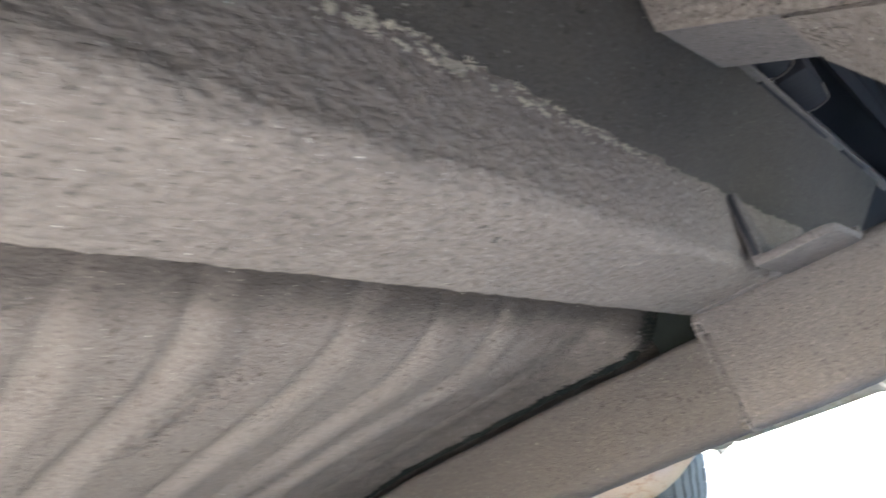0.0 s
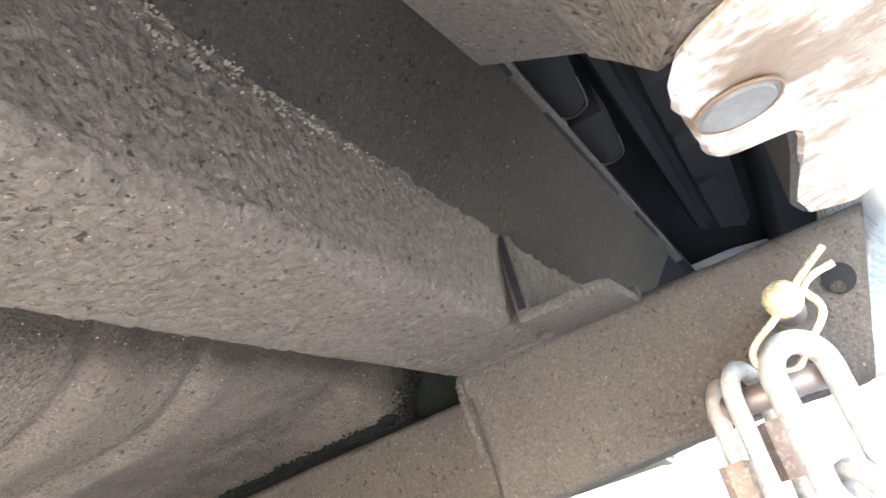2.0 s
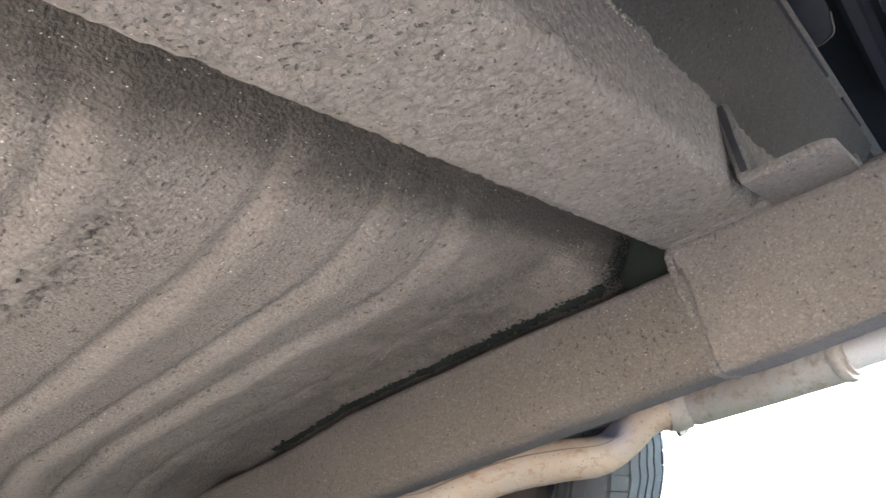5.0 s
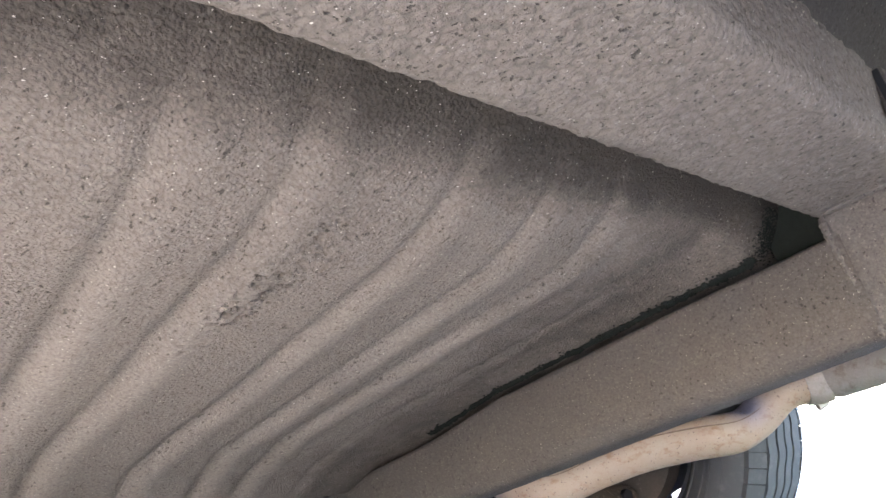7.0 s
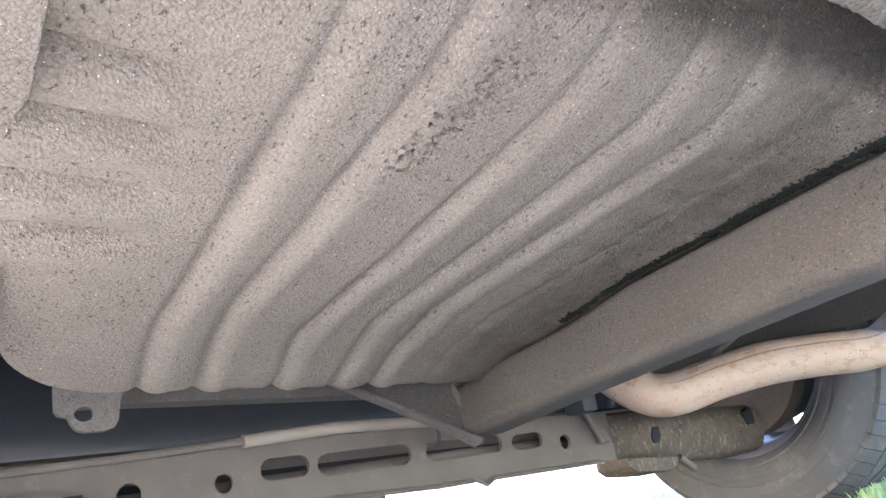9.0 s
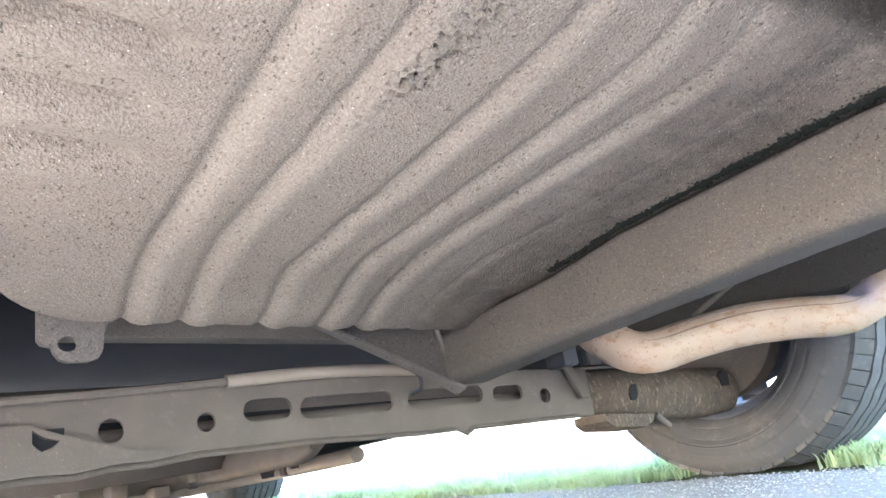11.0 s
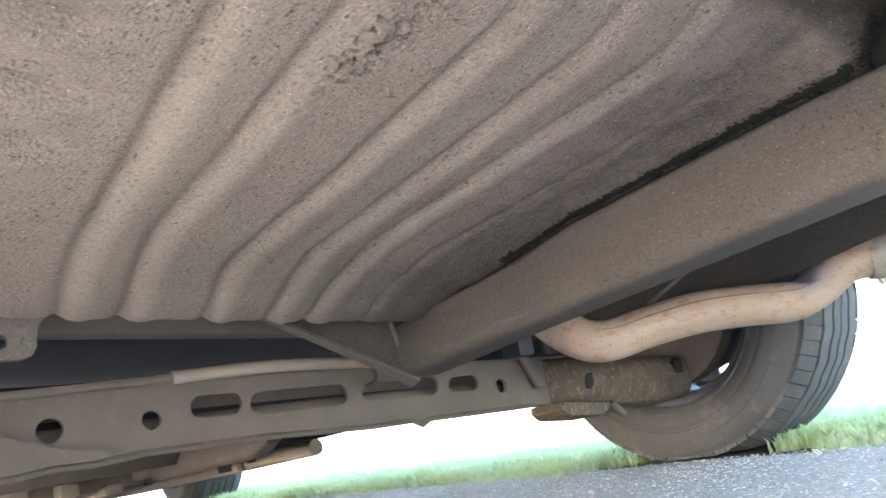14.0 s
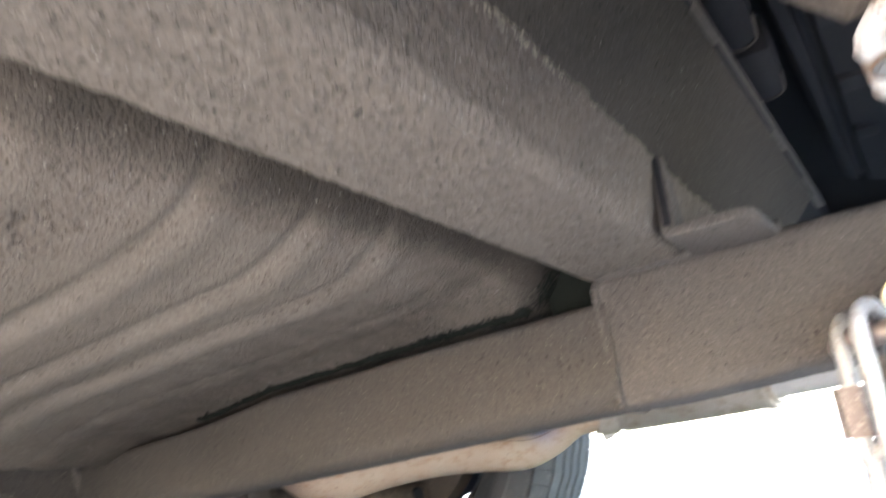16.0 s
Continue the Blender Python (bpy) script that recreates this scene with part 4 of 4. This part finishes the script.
# spring seat and brake on the wheel's side
part("spring_seat", prism([(0.330, 0.140), (0.345, 0.129), (0.42, 0.122), (0.44, 0.128), (0.45, 0.142), (0.33, 0.152)], "y", 0.668, 0.74, 0.004), MUD_STREAK, axle, "scuffed muddy spring seat")
part("seat_bolt", tube([(0.475, 0.690, 0.140), (0.505, 0.690, 0.118)], 0.006, 10), AXLE, axle)
part("saddle_strap", prism([(0.272, 0.258), (0.300, 0.258), (0.298, 0.225), (0.318, 0.196), (0.322, 0.180), (0.306, 0.180), (0.292, 0.205), (0.280, 0.228)], "y", 0.684, 0.694, 0.003), AXLE, axle)
part("brake_drum", tube([(0.752, 0.75, 0.300), (0.758, 0.75, 0.300), (0.800, 0.75, 0.300), (0.804, 0.75, 0.300)], [0.138, 0.150, 0.150, 0.144], 48), RUSTY, axle, "brown rusty brake drum")
part("damper_stay", tube([(0.45, 0.553, 0.275), (0.45, 0.43, 0.325)], 0.0045, 10), AXLE, axle)
part("bump_bracket", box(0.215, 0.245, 0.62, 0.66, 0.222, 0.262, 0.004), BLACK_PLASTIC, axle)


axle.rotation_euler.y = radians(0.9)
axle.location += Vector((0.004, 0.0, -0.001))


# ---- wheels ----
def wheel(at, label):
    w = thing("wheel", at, label, "wheel", "road wheels")
    X, Y, Z = at
    R = 0.314
    section = [(0.012, 0.200), (-0.001, 0.208), (-0.004, 0.214), (-0.0030, 0.2165), (-0.008, 0.226), (-0.010, 0.236), (-0.0085, 0.2375), (-0.0118, 0.246), (-0.0105, 0.2475), (-0.0105, 0.2490), (-0.0122, 0.2505), (-0.012, 0.258), (-0.0105, 0.268), (-0.0085, 0.2690), (-0.006, 0.282), (0.004, 0.298), (0.018, 0.308), (0.040, 0.3125), (0.1075, R), (0.175, 0.3125), (0.197, 0.308), (0.211, 0.298), (0.221, 0.282), (0.227, 0.258), (0.225, 0.235), (0.217, 0.212), (0.203, 0.200)]
    n = 120
    rows = []
    for k in range(n + 1):
        a = 2 * math.pi * k / n
        row = []
        for dx, r in section:
            flat = max(r * math.cos(a) - 0.302, 0.0) if math.cos(a) > 0 else 0.0
            row.append((X + 1.17 * dx + (0.25 * flat if dx > 0.1 else -0.25 * flat), Y + r * math.sin(a), Z - r * math.cos(a) + flat))
        rows.append(row)
    tyre = part("tyre", sheet(rows), RUBBER, w, "worn black tyre")
    # tread: continuous wavy ribs, and shoulder blocks parted by sipes
    blocks = 72
    outer = [0.004, 0.018, 0.040, 0.1075, 0.175, 0.197, 0.211]
    outer_r = [0.298, 0.308, 0.3125, R, 0.3125, 0.308, 0.298]
    for lane, (d0, d1) in enumerate(((0.006, 0.042), (0.049, 0.076), (0.083, 0.1045), (0.1105, 0.132), (0.139, 0.166), (0.173, 0.209))):
        bm = bmesh.new()
        solid = 0 < lane < 5
        for k in range(blocks * (3 if solid else 1)):
            n = blocks * (3 if solid else 1)
            a0, a1 = (2 * math.pi * k / n, 2 * math.pi * (k + 1) / n) if solid else (2 * math.pi * (k + 0.03) / n, 2 * math.pi * (k + 0.95) / n)
            w0, w1 = (0.0024 * math.sin(a * blocks / 2.0) if solid else 0.0 for a in (a0, a1))
            ring = []
            for lift in (-0.004, 0.0080):
                for a, d in ((a0, d0 + w0), (a1, d0 + w1), (a1, d1 + w1), (a0, d1 + w0)):
                    r = float(np.interp(d, outer, outer_r)) + lift
                    aa = a + (0.0 if solid else (0.012 if d == d1 + w0 else 0.0))
                    ring.append(bm.verts.new((X + 1.17 * d, Y + r * math.sin(aa), max(Z - r * math.cos(aa), Z - 0.3025))))
            for f in ((4, 5, 6, 7), (0, 1, 5, 4), (2, 3, 7, 6)) + (() if solid else ((1, 2, 6, 5), (3, 0, 4, 7))):
                bm.faces.new([ring[i] for i in f])
        part("tread_rib", bm, RUBBER, tyre, smooth=False)
    rim = [(0.016, 0.204), (0.006, 0.208), (0.004, 0.214), (0.008, 0.214), (0.018, 0.206), (0.030, 0.190), (0.060, 0.180), (0.150, 0.176), (0.165, 0.165), (0.170, 0.120), (0.162, 0.060), (0.165, 0.010)]
    n = 72
    rows = []
    for k in range(n + 1):
        a = 2 * math.pi * k / n
        rows.append([(X + dx, Y + r * math.sin(a), Z - r * math.cos(a)) for dx, r in rim[:9]])
    rimob = part("rim", thicken(sheet(rows), 0.003), RIM_STEEL, w, "grey steel rim with open vents")
    # disc with vent windows
    outline = [(Y + 0.178 * math.cos(a), Z + 0.178 * math.sin(a)) for a in np.linspace(0, 2 * math.pi, 64, endpoint=False)]
    vents = []
    for k in range(10):
        a = 2 * math.pi * k / 10 - 1.83
        vents.append([(Y + r * math.cos(a + da), Z + r * math.sin(a + da)) for r, da in ((0.146, -0.10), (0.172, -0.12), (0.172, 0.12), (0.146, 0.10))])
    part("disc", holed_plate(outline, vents, "x", X + 0.160, X + 0.165), RIM_STEEL, rimob, smooth=False)
    return w


rear_wheel = wheel((0.735, 0.743, 0.303), "road wheel with a worn black tyre at the grass edge")
front_wheel = wheel((0.735, 3.62, 0.303 + ground_z(3.62)), "far front road wheel with a black tyre")

for twin in (rear_wheel, front_wheel):
    copy_thing(twin, pose(0.06 - twin.location.x, twin.location.y, twin.location.z, rz=180))

# ---- exhaust ----
exhaust = thing("exhaust_pipe", (0.6, 0.45, 0.24), "heat-tinted exhaust pipe bending round an axle", "exhaust pipe")
path = spline([(0.315, 0.80, 0.42), (0.305, 0.72, 0.385), (0.300, 0.650, 0.305), (0.310, 0.600, 0.252), (0.345, 0.570, 0.2315), (0.42, 0.535, 0.2425), (0.50, 0.500, 0.2510), (0.58, 0.460, 0.2490), (0.648, 0.424, 0.2440), (0.692, 0.396, 0.2575), (0.735, 0.362, 0.2840), (0.775, 0.335, 0.2900)], 8)
bm = tube(path, lerp_list([0.031] * 6 + [0.0325] * 3 + [0.032, 0.030, 0.031], len(path)), 24)
wear = bm.verts.layers.float.new("wear")
for v in bm.verts:
    d = (v.co - Vector((0.668, 0.400, 0.278))).length
    v[wear] = 0.85 * math.exp(-(d / 0.030) ** 2)
    v.co.z -= 0.014 * math.exp(-(d / 0.017) ** 2)
part("bent_pipe", bm, EXHAUST, exhaust, "rust-tan bent pipe with a seam")
out = Vector((-0.0151, -0.0247, 0.0137))
part("seam", tube([p + out for p in path[30:72]], [0.0004 + 0.0011 * math.sin(math.pi * k / 41) * (0.8 + 0.5 * noise.noise((k * 0.5, 3, 0))) for k in range(42)], 6), SEAM_SHADOW, exhaust, "rusty seam line")
part("rust_edge", tube([p + Vector((-0.0103, -0.0169, 0.0253)) for p in path[30:64]], [0.0022 * math.sin(math.pi * k / 33) * (0.7 + 0.5 * noise.noise((k * 0.6, 0, 0))) + 0.0003 for k in range(34)], 6, squash=0.5), LINK_RUST, exhaust, "rust along the pipe's upper side")
part("collar", tube([(0.770, 0.338, 0.289), (0.782, 0.322, 0.289), (0.790, 0.305, 0.2895)], [0.034, 0.038, 0.037], 24), RESONATOR, exhaust, "crimped collar")
part("resonator", tube([(0.788, 0.310, 0.289), (0.790, 0.290, 0.2895), (0.775, 0.15, 0.2915), (0.756, 0.050, 0.2935), (0.752, 0.030, 0.294)], [0.030, 0.036, 0.0365, 0.0365, 0.030], 24), RESONATOR, exhaust, "dull grey resonator tube")
part("end_ring", tube([(0.756, 0.052, 0.2935), (0.754, 0.042, 0.294), (0.752, 0.034, 0.294)], [0.037, 0.040, 0.037], 24), RESONATOR, exhaust)
part("tailpipe", tube([(0.752, 0.04, 0.294), (0.735, -0.12, 0.299), (0.725, -0.28, 0.302)], 0.024, 20), MUFFLER, exhaust)
part("clamp_bolt", tube([(0.778, 0.330, 0.249), (0.790, 0.318, 0.255)], 0.007, 8), MUFFLER, exhaust)

exhaust.location.z -= 0.012

# ---- forward exhaust and floor runs, far beyond the axle ----
runs = thing("front_exhaust_run", (0.3, 2.4, 0.2), "long straight exhaust run under the floor", "exhaust pipe")
part("front_pipe", tube(spline([(0.47, 1.70, 0.170), (0.455, 2.1, 0.168), (0.450, 2.6, 0.168), (0.445, 3.25, 0.168), (0.43, 4.0, 0.175)], 6), 0.022, 14), SLEEVE, runs, "pale dusty pipe")
part("pipe_clamp", box(0.425, 0.475, 2.10, 2.14, 0.150, 0.200, 0.006), AXLE, runs)
part("rear_hanger", prism([(2.20, 0.155), (2.30, 0.155), (2.32, 0.19), (2.25, 0.205), (2.18, 0.19)], "x", 0.43, 0.47, 0.004), BLACK_UNDER, runs)
part("muffler", tube([(0.33, 1.62, 0.235), (0.33, 1.68, 0.235), (0.33, 2.6, 0.235), (0.33, 2.66, 0.235)], [0.05, 0.085, 0.085, 0.05], 20, squash=0.5), AXLE, runs, "flat dusty muffler")
for y, x in ((1.95, 0.38), (2.55, 0.27), (3.2, 0.20)):
    part("hanger", box(x, x + 0.03, y, y + 0.02, 0.165, 0.36, 0.004), AXLE, runs)
cradle = thing("front_cradle", (0.05, 3.4, 0.2), "dusty steel engine cradle with cross ribs", "cradle")
for x, z, h in ((0.26, 0.185, 0.05), (0.15, 0.150, 0.04), (0.02, 0.165, 0.05), (-0.12, 0.185, 0.06), (-0.28, 0.200, 0.05)):
    part("floor_rail", box(x - 0.028, x + 0.028, 2.45, 4.3, z, z + h, 0.010), SLEEVE, cradle, "dusty tan longitudinal rail")
for k in range(8):
    y = 2.55 + 0.22 * k
    part("cross_rib", box(-0.34, 0.29, y, y + 0.035, 0.172 + 0.010 * (k % 2), 0.235, 0.008), SLEEVE, cradle)
part("cradle_pan", box(-0.36, 0.32, 2.45, 4.3, 0.232, 0.245, 0.004), BLACK_UNDER, cradle)
part("underfloor_lip", box(-0.40, 0.36, 2.20, 2.235, 0.205, 0.30, 0.006), AXLE, cradle)


# ---- grass verge ----
def grass(name, count, x0, x1, y0, y1, seed, tall, thick=1.0):
    rng = random.Random(seed)
    verts, faces = [], []
    for _ in range(count):
        x = x0 + (x1 - x0) * rng.random() ** 1.15
        y = y0 + (y1 - y0) * rng.random()
        thin = noise.noise((x * 7, y * 7, 2.0))
        if thin < -0.42 or (x < 0.78 and 0.47 < y < 1.00) or (x < 1.0 and 0.60 < y < 0.90):
            continue
        h = tall * rng.uniform(0.35, 1.0) * (0.55 + 0.45 * smoothstep(VERGE - 0.02, VERGE + 0.15, x)) * (0.8 + 0.5 * thin)
        w = thick * rng.uniform(0.0013, 0.0034)
        a, bend = rng.uniform(0, 2 * math.pi), rng.uniform(0.1, 0.8) * h
        b = rng.uniform(0, 2 * math.pi)
        c, s = math.cos(a) * w, math.sin(a) * w
        dx, dy = math.cos(b) * bend, math.sin(b) * bend
        i = len(verts)
        g = ground_z(y)
        z0 = g - 0.008
        verts += [(x - c, y - s, z0), (x + c, y + s, z0), (x + c * 0.8 + dx * 0.35, y + s * 0.8 + dy * 0.35, g + h * 0.6), (x - c * 0.8 + dx * 0.35, y - s * 0.8 + dy * 0.35, g + h * 0.6), (x + dx, y + dy, g + h)]
        faces += [(i, i + 1, i + 2, i + 3), (i + 3, i + 2, i + 4)]
    me = bpy.data.meshes.new(name)
    me.from_pydata(verts, [], faces)
    me.materials.append(GRASS)
    return tagged(new(name, me), "short sunlit grass on the verge with dry straws", "grass", kind="stuff")


grass("grass", 38000, VERGE + 0.012, 1.25, -0.6, 2.6, 11, 0.042, 1.2)
grass("grass", 22000, VERGE + 0.005, 1.35, 2.6, 7.0, 12, 0.050, 1.5)
grass("dry_grass", 240, VERGE - 0.05, VERGE + 0.0, 0.3, 1.3, 77, 0.045, 0.4)
grass("dry_grass", 2600, VERGE - 0.035, VERGE + 0.05, -0.5, 3.5, 21, 0.020, 0.5)
soil = part("verge", sheet([[(VERGE - 0.03, y, ground_z(y) - 0.0105), (1.45, y, ground_z(y) - 0.004)] for y in (-6, 9)]), SOIL)
tagged(soil, "bare brown soil under the verge grass", "verge", kind="structure")
# loose stones on the asphalt
rng = random.Random(8)
chips = []
for _ in range(16000):
    x, y = VERGE + 0.015 - 0.60 * rng.random() ** 1.1, -0.25 + 3.0 * rng.random() ** 1.3
    chips.append((x, y, ground_z(y) + 0.0004, rng.uniform(0.0010, 0.0026)))
for _ in range(90):
    x, y = VERGE + 0.02 - 0.5 * rng.random() ** 1.6, -0.2 + 2.8 * rng.random()
    chips.append((x, y, ground_z(y) + 0.002, rng.uniform(0.003, 0.0065)))
tagged(part("loose_stones", grit(chips, 9, 0.55), CHIPS, smooth=False), "pale stone chips and grit bedded in the asphalt", "stones", kind="stuff")
